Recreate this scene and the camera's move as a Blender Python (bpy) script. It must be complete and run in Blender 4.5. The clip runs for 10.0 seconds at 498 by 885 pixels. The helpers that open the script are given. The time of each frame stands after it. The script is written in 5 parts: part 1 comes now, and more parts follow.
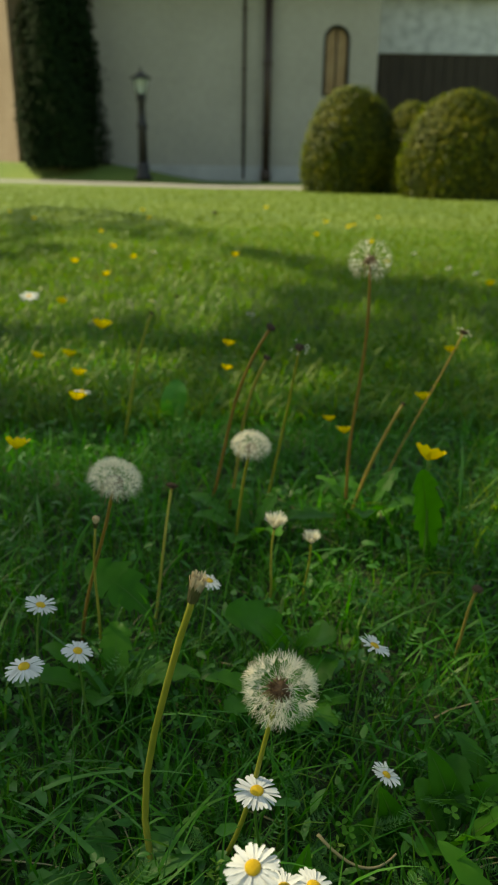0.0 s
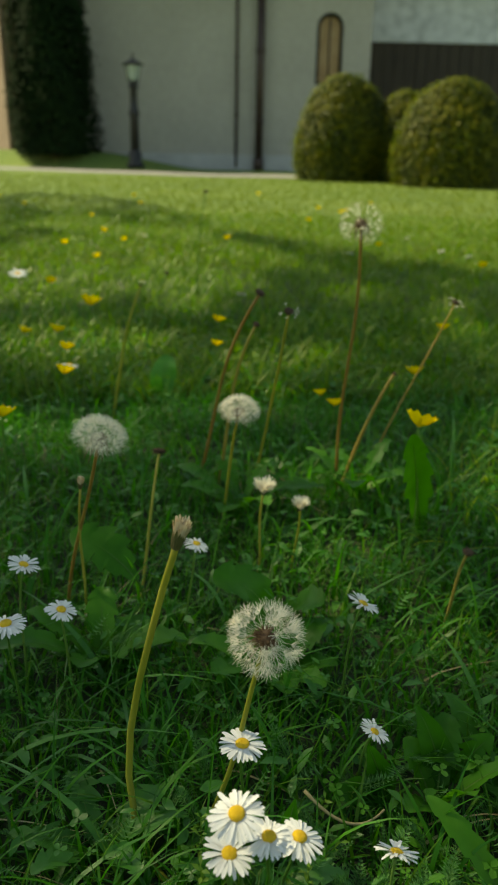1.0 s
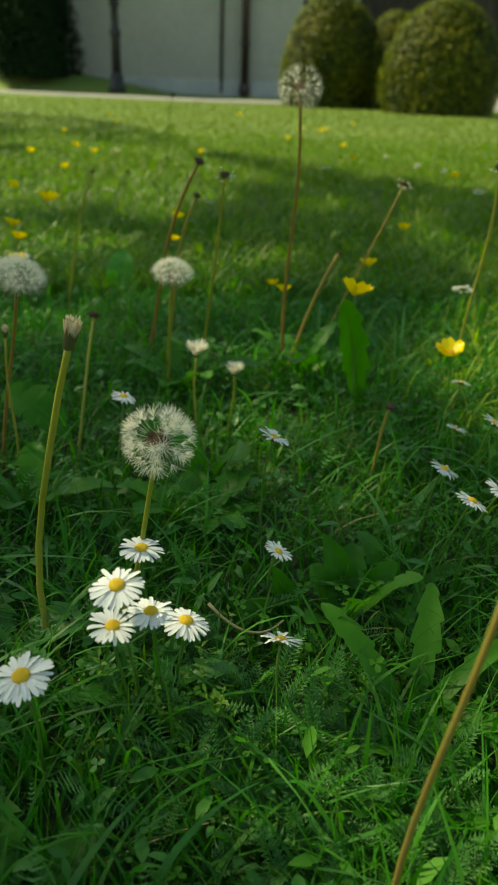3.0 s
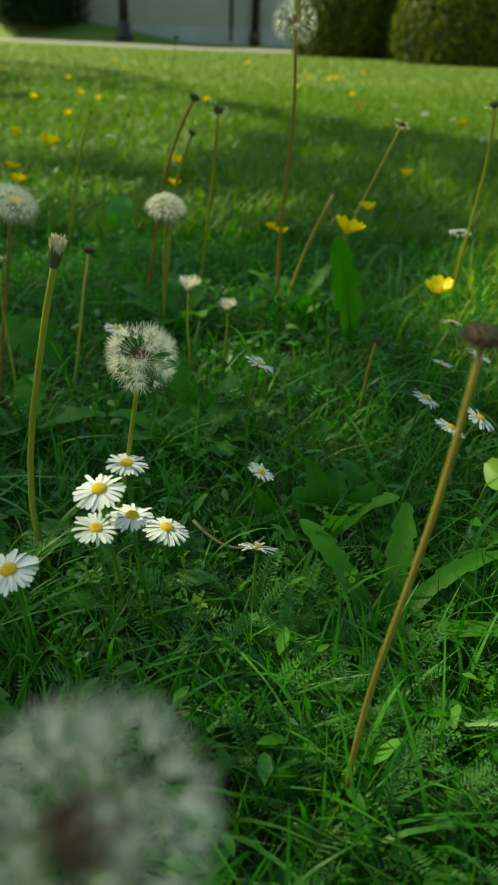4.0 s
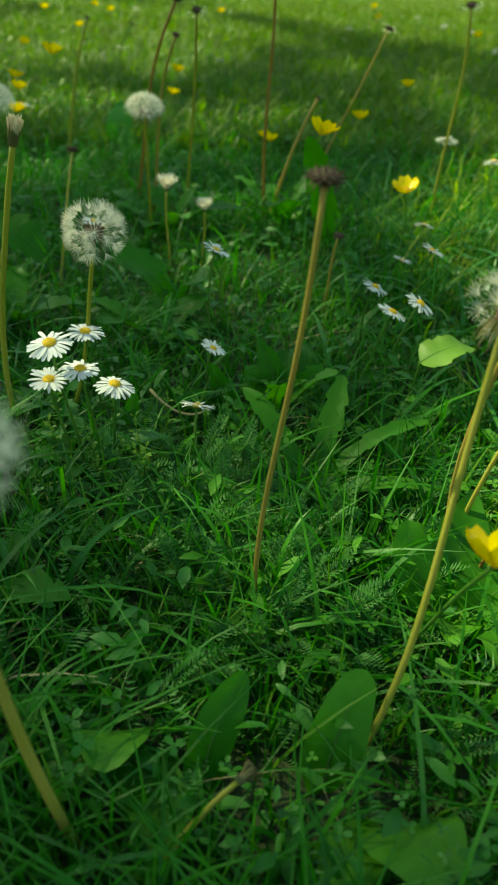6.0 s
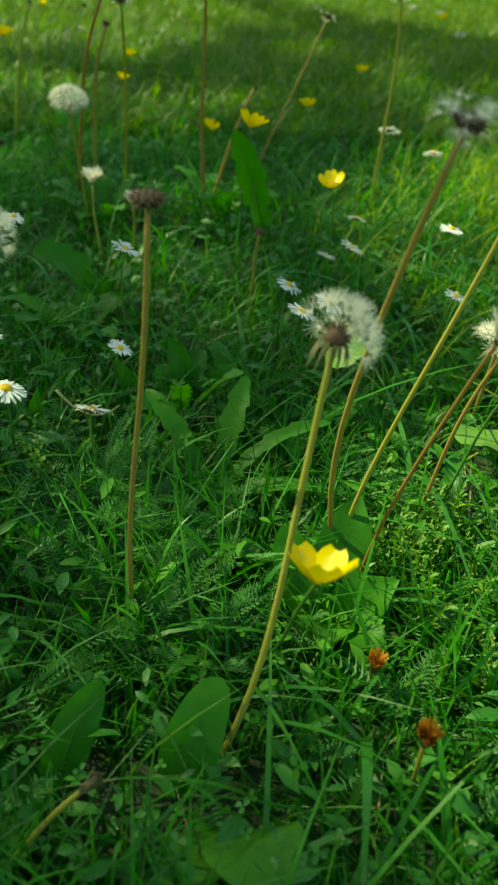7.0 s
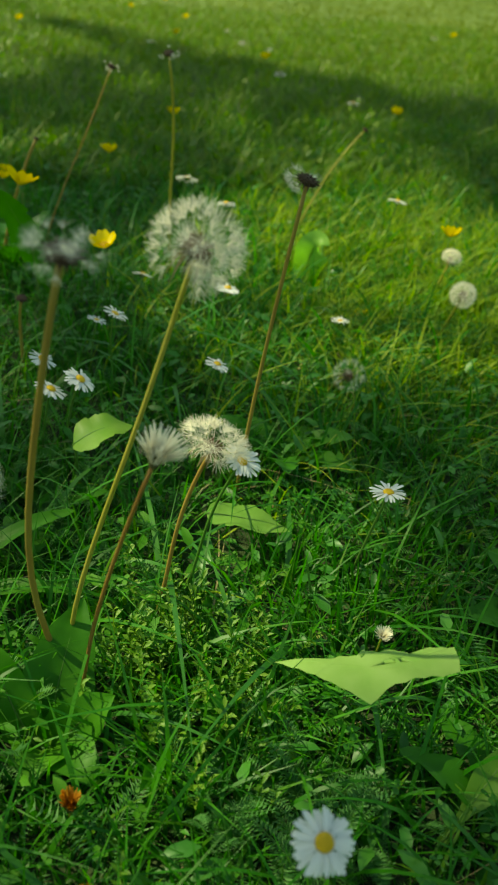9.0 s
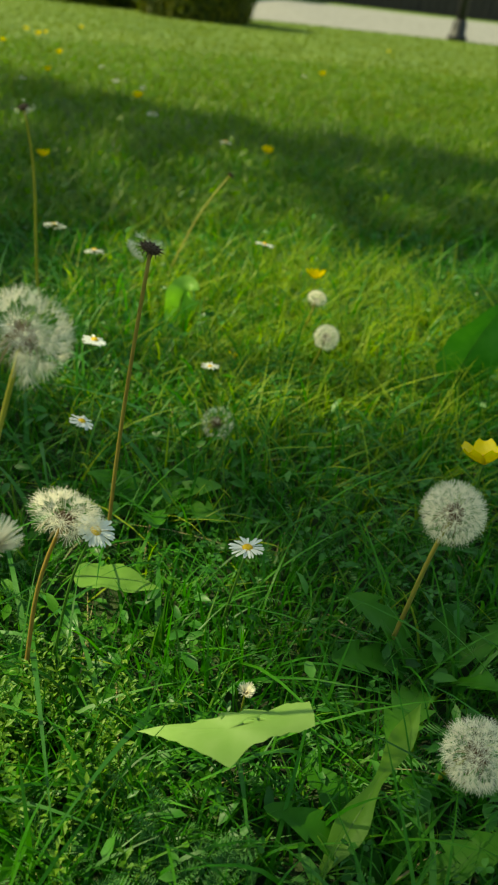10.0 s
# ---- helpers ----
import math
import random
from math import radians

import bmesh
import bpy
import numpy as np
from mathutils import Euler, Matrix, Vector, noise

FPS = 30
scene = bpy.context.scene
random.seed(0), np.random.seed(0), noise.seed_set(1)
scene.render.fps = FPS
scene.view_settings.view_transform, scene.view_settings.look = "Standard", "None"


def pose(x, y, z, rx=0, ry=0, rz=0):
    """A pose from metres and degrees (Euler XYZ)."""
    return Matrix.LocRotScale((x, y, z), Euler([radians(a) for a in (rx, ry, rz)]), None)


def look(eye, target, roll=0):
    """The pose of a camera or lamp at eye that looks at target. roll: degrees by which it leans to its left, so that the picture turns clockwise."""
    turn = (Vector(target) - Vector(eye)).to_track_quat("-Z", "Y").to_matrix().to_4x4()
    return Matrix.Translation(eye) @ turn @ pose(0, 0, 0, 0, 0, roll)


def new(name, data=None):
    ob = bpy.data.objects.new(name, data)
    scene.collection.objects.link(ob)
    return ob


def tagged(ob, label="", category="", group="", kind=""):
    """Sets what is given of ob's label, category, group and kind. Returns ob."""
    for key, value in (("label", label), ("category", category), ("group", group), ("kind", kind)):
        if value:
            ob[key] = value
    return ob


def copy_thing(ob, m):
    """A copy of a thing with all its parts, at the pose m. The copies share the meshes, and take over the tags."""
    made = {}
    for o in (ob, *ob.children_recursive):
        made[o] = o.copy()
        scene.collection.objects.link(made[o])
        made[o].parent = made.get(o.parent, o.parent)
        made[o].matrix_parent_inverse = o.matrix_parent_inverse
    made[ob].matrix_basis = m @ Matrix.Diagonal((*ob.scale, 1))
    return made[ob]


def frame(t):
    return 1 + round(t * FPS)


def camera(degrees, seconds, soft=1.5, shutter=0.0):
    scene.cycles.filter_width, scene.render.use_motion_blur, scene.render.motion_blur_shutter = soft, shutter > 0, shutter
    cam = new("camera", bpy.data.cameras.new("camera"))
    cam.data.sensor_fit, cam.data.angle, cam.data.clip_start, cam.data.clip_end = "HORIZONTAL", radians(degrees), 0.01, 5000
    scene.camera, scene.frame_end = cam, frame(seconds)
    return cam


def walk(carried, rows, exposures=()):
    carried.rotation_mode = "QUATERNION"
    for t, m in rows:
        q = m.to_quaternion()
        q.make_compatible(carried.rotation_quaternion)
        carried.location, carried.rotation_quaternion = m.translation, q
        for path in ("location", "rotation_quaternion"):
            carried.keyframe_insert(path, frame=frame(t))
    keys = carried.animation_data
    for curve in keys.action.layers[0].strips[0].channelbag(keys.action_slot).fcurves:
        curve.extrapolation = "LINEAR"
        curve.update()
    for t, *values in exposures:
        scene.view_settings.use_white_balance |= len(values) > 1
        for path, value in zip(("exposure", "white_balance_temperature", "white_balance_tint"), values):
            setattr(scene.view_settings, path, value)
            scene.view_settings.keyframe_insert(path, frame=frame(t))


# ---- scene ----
cam = camera(36.1, 10.0, soft=2.0)
METRES, EYE, TILT, LEAN, TURN = 0.46, 0.43, -20.4, -0.8, 0.0
ROWS = [
    (0.0, 0.0, 0.0, 0.0, 0.0, 0.0, -0.0),
    (0.5, 0.0029, 0.0123, -0.0282, -0.22, -0.25, -0.02),
    (1.0, 0.0078, 0.022, -0.0536, -0.57, -0.66, -0.1),
    (1.5, 0.0154, 0.0282, -0.0871, -0.94, -1.44, -0.22),
    (2.0, 0.0429, 0.0226, -0.1215, -1.33, -2.47, -0.32),
    (2.5, 0.0832, 0.0096, -0.1721, -1.61, -3.76, -0.4),
    (4.0, 0.1502, -0.0526, -0.2506, -0.87, -8.24, -0.81),
    (4.5, 0.159, -0.0791, -0.2912, -0.29, -9.72, -1.14),
    (5.0, 0.1834, -0.1103, -0.3119, 0.36, -11.03, -1.3),
    (6.5, 0.3225, -0.2003, -0.3036, 1.22, -14.17, -1.45),
    (7.0, 0.393, -0.1796, -0.2816, 0.19, -14.76, -1.56),
    (7.5, 0.4667, -0.1535, -0.2846, -1.39, -14.96, -1.62),
    (8.0, 0.5204, -0.1307, -0.266, -3.14, -14.69, -1.41),
    (8.5, 0.5704, -0.1284, -0.2203, -5.55, -13.91, -1.1),
    (9.0, 0.6036, -0.1227, -0.1931, -8.89, -13.26, -0.65),
    (9.5, 0.6331, -0.129, -0.1647, -12.75, -12.45, -0.01),
    (10.0, 0.661, -0.1406, -0.1428, -16.69, -11.47, 0.78),
]
walk(cam, [(t, pose(0, 0, EYE, TILT, LEAN, TURN) @ pose(METRES * x, METRES * y, METRES * z, 90 + pitch, roll, yaw)) for t, x, y, z, yaw, pitch, roll in ROWS],
     [(0.0, 0.66, 9600, -5), (2.5, 0.74, 9300, -9), (4.5, 0.74, 9100, -21), (5.0, 0.78, 9200, -22), (6.5, 0.98, 9100, -26), (7.2, 0.94, 9200, -26), (8.0, 0.72, 9400, -25), (10.0, 0.68, 9800, -18)])
cam.data.dof.use_dof = True
cam.data.dof.focus_distance = 0.45
cam.data.dof.aperture_fstop = 15.5

# ---- world and sun ----
SUN = Vector((-0.63, 0.30, 0.72)).normalized()      # towards the sun
world = bpy.data.worlds.new("sky")
scene.world = world
world.use_nodes = True
wn = world.node_tree.nodes
sky = wn.new("ShaderNodeTexSky")
sky.sky_type, sky.sun_disc = "NISHITA", False
sky.sun_elevation = math.asin(SUN.z)
sky.sun_rotation = math.atan2(SUN.x, SUN.y)
world.node_tree.links.new(sky.outputs[0], wn["Background"].inputs[0])
wn["Background"].inputs[1].default_value = 0.145
lamp = bpy.data.lights.new("sun", "SUN")
lamp.energy, lamp.angle, lamp.color = 4.2, radians(0.55), (1.0, 0.94, 0.82)
sun = new("sun", lamp)
sun.matrix_world = look(SUN * 50, (0, 0, 0))


# ---- materials ----
def nodes_of(name):
    m = bpy.data.materials.new(name)
    m.use_nodes = True
    n, l = m.node_tree.nodes, m.node_tree.links
    return m, n, l, n["Principled BSDF"], n["Material Output"]


def ramp(n, stops):
    r = n.new("ShaderNodeValToRGB")
    el = r.color_ramp.elements
    while len(el) < len(stops):
        el.new(0.5)
    for e, (p, c) in zip(el, stops):
        e.position, e.color = p, (*c, 1)
    return r


def leafy(name, dark, mid, light, through_light=0.35, rough=0.5, scale=60.0, objectwise=False, spec=0.2, glow=(1.15, 1.45, 0.40)):
    """Thin living matter: colour varied piece by piece and by fine grain, with light shining through."""
    m, n, l, p, out = nodes_of(name)
    if objectwise:
        rnd = n.new("ShaderNodeObjectInfo").outputs["Random"]
    else:
        rnd = n.new("ShaderNodeNewGeometry").outputs["Random Per Island"]
    tex = n.new("ShaderNodeTexNoise")
    co = n.new("ShaderNodeTexCoord")
    l.new(co.outputs["Object"], tex.inputs["Vector"])
    tex.inputs["Scale"].default_value, tex.inputs["Detail"].default_value = scale, 3
    mix = n.new("ShaderNodeMath")
    mix.operation = "MULTIPLY_ADD"
    mix.inputs[1].default_value = 0.55
    l.new(tex.outputs["Fac"], mix.inputs[0])
    half = n.new("ShaderNodeMath")
    half.operation = "MULTIPLY"
    half.inputs[1].default_value = 0.5
    l.new(rnd, half.inputs[0])
    l.new(half.outputs[0], mix.inputs[2])
    r = ramp(n, [(0.15, dark), (0.5, mid), (0.9, light)])
    l.new(mix.outputs[0], r.inputs[0])
    l.new(r.outputs[0], p.inputs["Base Color"])
    p.inputs["Roughness"].default_value = rough
    p.inputs["Specular IOR Level"].default_value = spec
    bump = n.new("ShaderNodeBump")
    bump.inputs["Strength"].default_value, bump.inputs["Distance"].default_value = 0.25, 0.001
    l.new(tex.outputs["Fac"], bump.inputs["Height"])
    l.new(bump.outputs[0], p.inputs["Normal"])
    tr = n.new("ShaderNodeBsdfTranslucent")
    g = n.new("ShaderNodeMix")
    g.data_type, g.blend_type = "RGBA", "MULTIPLY"
    g.inputs["Factor"].default_value = 1.0
    l.new(r.outputs[0], g.inputs["A"])
    g.inputs["B"].default_value = (*glow, 1)
    l.new(g.outputs["Result"], tr.inputs["Color"])
    sh = n.new("ShaderNodeMixShader")
    sh.inputs[0].default_value = through_light
    l.new(p.outputs[0], sh.inputs[1])
    l.new(tr.outputs[0], sh.inputs[2])
    l.new(sh.outputs[0], out.inputs["Surface"])
    return m


def solid(name, stops, scale=8.0, rough=0.7, bump=0.3, dist=0.01, metal=0.0, detail=6.0, spec=0.4, stretch=(1, 1, 1)):
    """Opaque matter with a noise of two scales in colour and relief."""
    m, n, l, p, out = nodes_of(name)
    co, mp = n.new("ShaderNodeTexCoord"), n.new("ShaderNodeMapping")
    mp.inputs["Scale"].default_value = stretch
    l.new(co.outputs["Object"], mp.inputs["Vector"])
    a, b = n.new("ShaderNodeTexNoise"), n.new("ShaderNodeTexNoise")
    for t, s in ((a, scale), (b, scale * 9)):
        t.inputs["Scale"].default_value, t.inputs["Detail"].default_value = s, detail
        l.new(mp.outputs[0], t.inputs["Vector"])
    mix = n.new("ShaderNodeMix")
    mix.inputs["Factor"].default_value = 0.4
    l.new(a.outputs["Fac"], mix.inputs["A"])
    l.new(b.outputs["Fac"], mix.inputs["B"])
    k = len(stops) - 1
    r = ramp(n, [(0.3 + 0.4 * i / k, c) for i, c in enumerate(stops)])
    l.new(mix.outputs["Result"], r.inputs[0])
    l.new(r.outputs[0], p.inputs["Base Color"])
    p.inputs["Roughness"].default_value, p.inputs["Metallic"].default_value = rough, metal
    p.inputs["Specular IOR Level"].default_value = spec
    bp = n.new("ShaderNodeBump")
    bp.inputs["Strength"].default_value, bp.inputs["Distance"].default_value = bump, dist
    l.new(mix.outputs["Result"], bp.inputs["Height"])
    l.new(bp.outputs[0], p.inputs["Normal"])
    return m


M_GRASS = leafy("grass", (0.012, 0.080, 0.004), (0.028, 0.165, 0.008), (0.078, 0.265, 0.020), 0.45, 0.42, 40, spec=0.3)
M_LAWN = leafy("lawn_grass", (0.07, 0.105, 0.006), (0.12, 0.16, 0.010), (0.185, 0.21, 0.018), 0.35, 0.7, 3)
M_FINEGRASS = leafy("fine_grass_blade", (0.022, 0.10, 0.005), (0.055, 0.175, 0.009), (0.125, 0.255, 0.020), 0.42, 0.5, 20, spec=0.35)
# yellow-green blades, their colour raised to carry the sun patch's brightness
M_SUNLITGRASS = leafy("sunlit_yellow_grass", (0.10, 0.20, 0.010), (0.22, 0.32, 0.015), (0.38, 0.43, 0.04), 0.5, 0.5, 20, spec=0.35)
M_MIDGRASS = leafy("sunny_grass", (0.035, 0.10, 0.005), (0.09, 0.175, 0.009), (0.19, 0.255, 0.020), 0.42, 0.5, 8, spec=0.35)
M_HERB = leafy("herb_leaf", (0.018, 0.10, 0.010), (0.042, 0.18, 0.020), (0.095, 0.27, 0.042), 0.4, 0.42, 80, spec=0.4)
M_HERB_ONE = leafy("herb_leaf_single", (0.026, 0.125, 0.007), (0.055, 0.205, 0.014), (0.11, 0.30, 0.03), 0.42, 0.5, 80, True, 0.22)
M_DAND = leafy("dandelion_leaf", (0.021, 0.105, 0.007), (0.043, 0.175, 0.012), (0.09, 0.25, 0.025), 0.42, 0.45, 45, True)
M_YARROW = leafy("yarrow_leaf", (0.04, 0.14, 0.035), (0.08, 0.22, 0.06), (0.15, 0.31, 0.10), 0.4, 0.55, 80)
M_YARROW_ONE = leafy("yarrow_leaf_single", (0.04, 0.14, 0.035), (0.08, 0.22, 0.06), (0.15, 0.31, 0.10), 0.4, 0.55, 80, True)
M_WEED = leafy("weed_leaf", (0.07, 0.19, 0.015), (0.13, 0.27, 0.025), (0.23, 0.36, 0.05), 0.45, 0.45, 60, spec=0.4)
M_WEED_ONE = leafy("weed_leaf_single", (0.07, 0.19, 0.015), (0.13, 0.27, 0.025), (0.23, 0.36, 0.05), 0.45, 0.45, 60, True, 0.4)
M_PALE = leafy("pale_leaf", (0.15, 0.32, 0.05), (0.22, 0.40, 0.08), (0.32, 0.48, 0.14), 0.48, 0.42, 90, True)
M_STEM = leafy("stem_skin", (0.20, 0.23, 0.025), (0.30, 0.29, 0.045), (0.37, 0.32, 0.08), 0.25, 0.4, 30, True)
M_STEMRED = leafy("stem_red", (0.24, 0.13, 0.035), (0.30, 0.20, 0.05), (0.27, 0.27, 0.06), 0.25, 0.4, 25, True)
M_STEMG = leafy("stem_green", (0.05, 0.14, 0.02), (0.08, 0.19, 0.03), (0.13, 0.22, 0.05), 0.25, 0.45, 60, True)
M_STRAW = leafy("straw", (0.22, 0.17, 0.08), (0.32, 0.26, 0.13), (0.42, 0.36, 0.2), 0.2, 0.6, 60)
M_PETAL = leafy("daisy_petal", (0.70, 0.69, 0.70), (0.80, 0.80, 0.79), (0.86, 0.86, 0.84), 0.3, 0.5, 150, glow=(1, 1, 0.95))
M_DISC = solid("daisy_disc", [(0.55, 0.30, 0.01), (0.72, 0.45, 0.02), (0.8, 0.55, 0.05)], 500, 0.7, 0.8, 0.0006)
M_BUTTER = leafy("buttercup_petal", (0.78, 0.56, 0.004), (0.86, 0.66, 0.006), (0.90, 0.72, 0.01), 0.3, 0.25, 60, True, 0.5, (1, 0.95, 0.6))
M_ORANGE = leafy("withered_petal", (0.40, 0.15, 0.02), (0.55, 0.25, 0.03), (0.62, 0.34, 0.06), 0.25, 0.6, 120, glow=(1, 0.9, 0.6))
M_PAPPUS = leafy("pappus", (0.78, 0.73, 0.58), (0.85, 0.81, 0.68), (0.90, 0.87, 0.77), 0.45, 0.6, 90, glow=(1, 0.98, 0.92))
M_SEED = solid("achene", [(0.05, 0.026, 0.012), (0.11, 0.06, 0.03), (0.19, 0.12, 0.06)], 900, 0.8, 0.8, 0.0005)
M_BALD = solid("bald_receptacle", [(0.02, 0.012, 0.006), (0.05, 0.029, 0.014), (0.11, 0.068, 0.034)], 900, 0.85, 0.8, 0.0005)
M_BRACT = leafy("bract", (0.07, 0.09, 0.03), (0.13, 0.12, 0.05), (0.19, 0.15, 0.08), 0.2, 0.55, 120)
M_CREAM = leafy("cream_tuft", (0.55, 0.42, 0.25), (0.68, 0.58, 0.40), (0.78, 0.72, 0.56), 0.3, 0.6, 200, glow=(1, 0.95, 0.8))
M_YEW = leafy("topiary_leaf", (0.018, 0.036, 0.004), (0.065, 0.088, 0.007), (0.27, 0.24, 0.012), 0.45, 0.5, 2)
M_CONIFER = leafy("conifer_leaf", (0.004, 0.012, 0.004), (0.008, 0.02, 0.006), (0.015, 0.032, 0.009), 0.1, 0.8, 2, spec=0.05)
M_TREE = leafy("tree_leaf", (0.03, 0.07, 0.015), (0.05, 0.10, 0.02), (0.08, 0.14, 0.03), 0.2, 0.5, 2)
M_BARK = solid("bark", [(0.05, 0.035, 0.025), (0.12, 0.09, 0.065), (0.2, 0.16, 0.12)], 6, 0.9, 0.9, 0.03, stretch=(4, 4, 1))
M_STUCCO = solid("grey_render", [(0.31, 0.295, 0.265), (0.36, 0.34, 0.305), (0.405, 0.385, 0.35)], 0.9, 0.9, 0.25, 0.004)
M_PLINTH = solid("plinth_stone", [(0.30, 0.30, 0.31), (0.38, 0.38, 0.39), (0.44, 0.44, 0.45)], 3, 0.85, 0.4, 0.006)
M_TAN = solid("tan_render", [(0.26, 0.18, 0.13), (0.31, 0.22, 0.16), (0.36, 0.265, 0.20)], 1.2, 0.9, 0.3, 0.004)
M_IRON = solid("black_iron", [(0.015, 0.015, 0.017), (0.03, 0.03, 0.032), (0.05, 0.045, 0.042)], 20, 0.5, 0.3, 0.002, 0.4)
M_PIPE = solid("brown_pipe_paint", [(0.035, 0.022, 0.02), (0.055, 0.036, 0.03), (0.075, 0.05, 0.04)], 12, 0.45, 0.2, 0.002, 0.3)
M_PATH = solid("pale_gravel", [(0.18, 0.172, 0.165), (0.24, 0.23, 0.222), (0.31, 0.298, 0.288)], 12, 0.95, 0.7, 0.01)
M_ROOF = solid("pale_lichened_roof", [(0.34, 0.35, 0.36), (0.58, 0.58, 0.59), (0.76, 0.76, 0.77)], 4, 0.8, 0.5, 0.01)
M_DARKWOOD = solid("dark_planks", [(0.025, 0.02, 0.015), (0.05, 0.038, 0.028), (0.085, 0.062, 0.042)], 3, 0.8, 0.5, 0.006, stretch=(6, 6, 0.6))
M_TILE = solid("roof_tile", [(0.20, 0.09, 0.06), (0.28, 0.13, 0.08), (0.34, 0.18, 0.12)], 3, 0.85, 0.5, 0.01)
M_SHUTTER = solid("ochre_glazing_paint", [(0.22, 0.13, 0.06), (0.32, 0.20, 0.10), (0.38, 0.26, 0.14)], 5, 0.6, 0.3, 0.003)


def lawn_ground():
    """Bare earth and moss under the long grass, darkened to paint in shade between the blades; the far mown lawn covers
    it with green.
    """
    m, n, l, p, out = nodes_of("lawn_ground")
    co = n.new("ShaderNodeTexCoord")
    a, b = n.new("ShaderNodeTexNoise"), n.new("ShaderNodeTexNoise")
    a.inputs["Scale"].default_value, b.inputs["Scale"].default_value = 0.9, 24
    a.inputs["Detail"].default_value = b.inputs["Detail"].default_value = 8
    for t in (a, b):
        l.new(co.outputs["Object"], t.inputs["Vector"])
    mix = n.new("ShaderNodeMix")
    mix.inputs["Factor"].default_value = 0.55
    l.new(a.outputs["Fac"], mix.inputs["A"])
    l.new(b.outputs["Fac"], mix.inputs["B"])
    r = ramp(n, [(0.3, (0.05, 0.10, 0.012)), (0.5, (0.10, 0.16, 0.02)), (0.72, (0.17, 0.22, 0.035))])
    l.new(mix.outputs["Result"], r.inputs[0])
    # near soil and moss tones, sunk dark for the shade between blades
    s = ramp(n, [(0.3, (0.012, 0.018, 0.006)), (0.55, (0.025, 0.045, 0.010)), (0.8, (0.05, 0.08, 0.018))])
    l.new(b.outputs["Fac"], s.inputs[0])
    away = n.new("ShaderNodeVectorMath")
    away.operation = "DISTANCE"
    away.inputs[1].default_value = (0.3, 0.7, 0.0)
    l.new(co.outputs["Object"], away.inputs[0])
    far = n.new("ShaderNodeMapRange")
    far.inputs["From Min"].default_value, far.inputs["From Max"].default_value = 1.5, 3.6
    l.new(away.outputs["Value"], far.inputs["Value"])
    both = n.new("ShaderNodeMix")
    both.data_type = "RGBA"
    l.new(far.outputs[0], both.inputs["Factor"])
    l.new(s.outputs[0], both.inputs["A"])
    l.new(r.outputs[0], both.inputs["B"])
    l.new(both.outputs["Result"], p.inputs["Base Color"])
    p.inputs["Roughness"].default_value = 0.95
    bp = n.new("ShaderNodeBump")
    bp.inputs["Strength"].default_value, bp.inputs["Distance"].default_value = 0.8, 0.03
    l.new(b.outputs["Fac"], bp.inputs["Height"])
    l.new(bp.outputs[0], p.inputs["Normal"])
    return m


M_GROUND = lawn_ground()


def glass(name):
    m, n, l, p, out = nodes_of(name)
    p.inputs["Base Color"].default_value = (0.75, 0.85, 0.8, 1)
    p.inputs["Roughness"].default_value = 0.25
    p.inputs["Transmission Weight"].default_value = 0.6
    return m


M_GLASS = glass("lantern_glass")


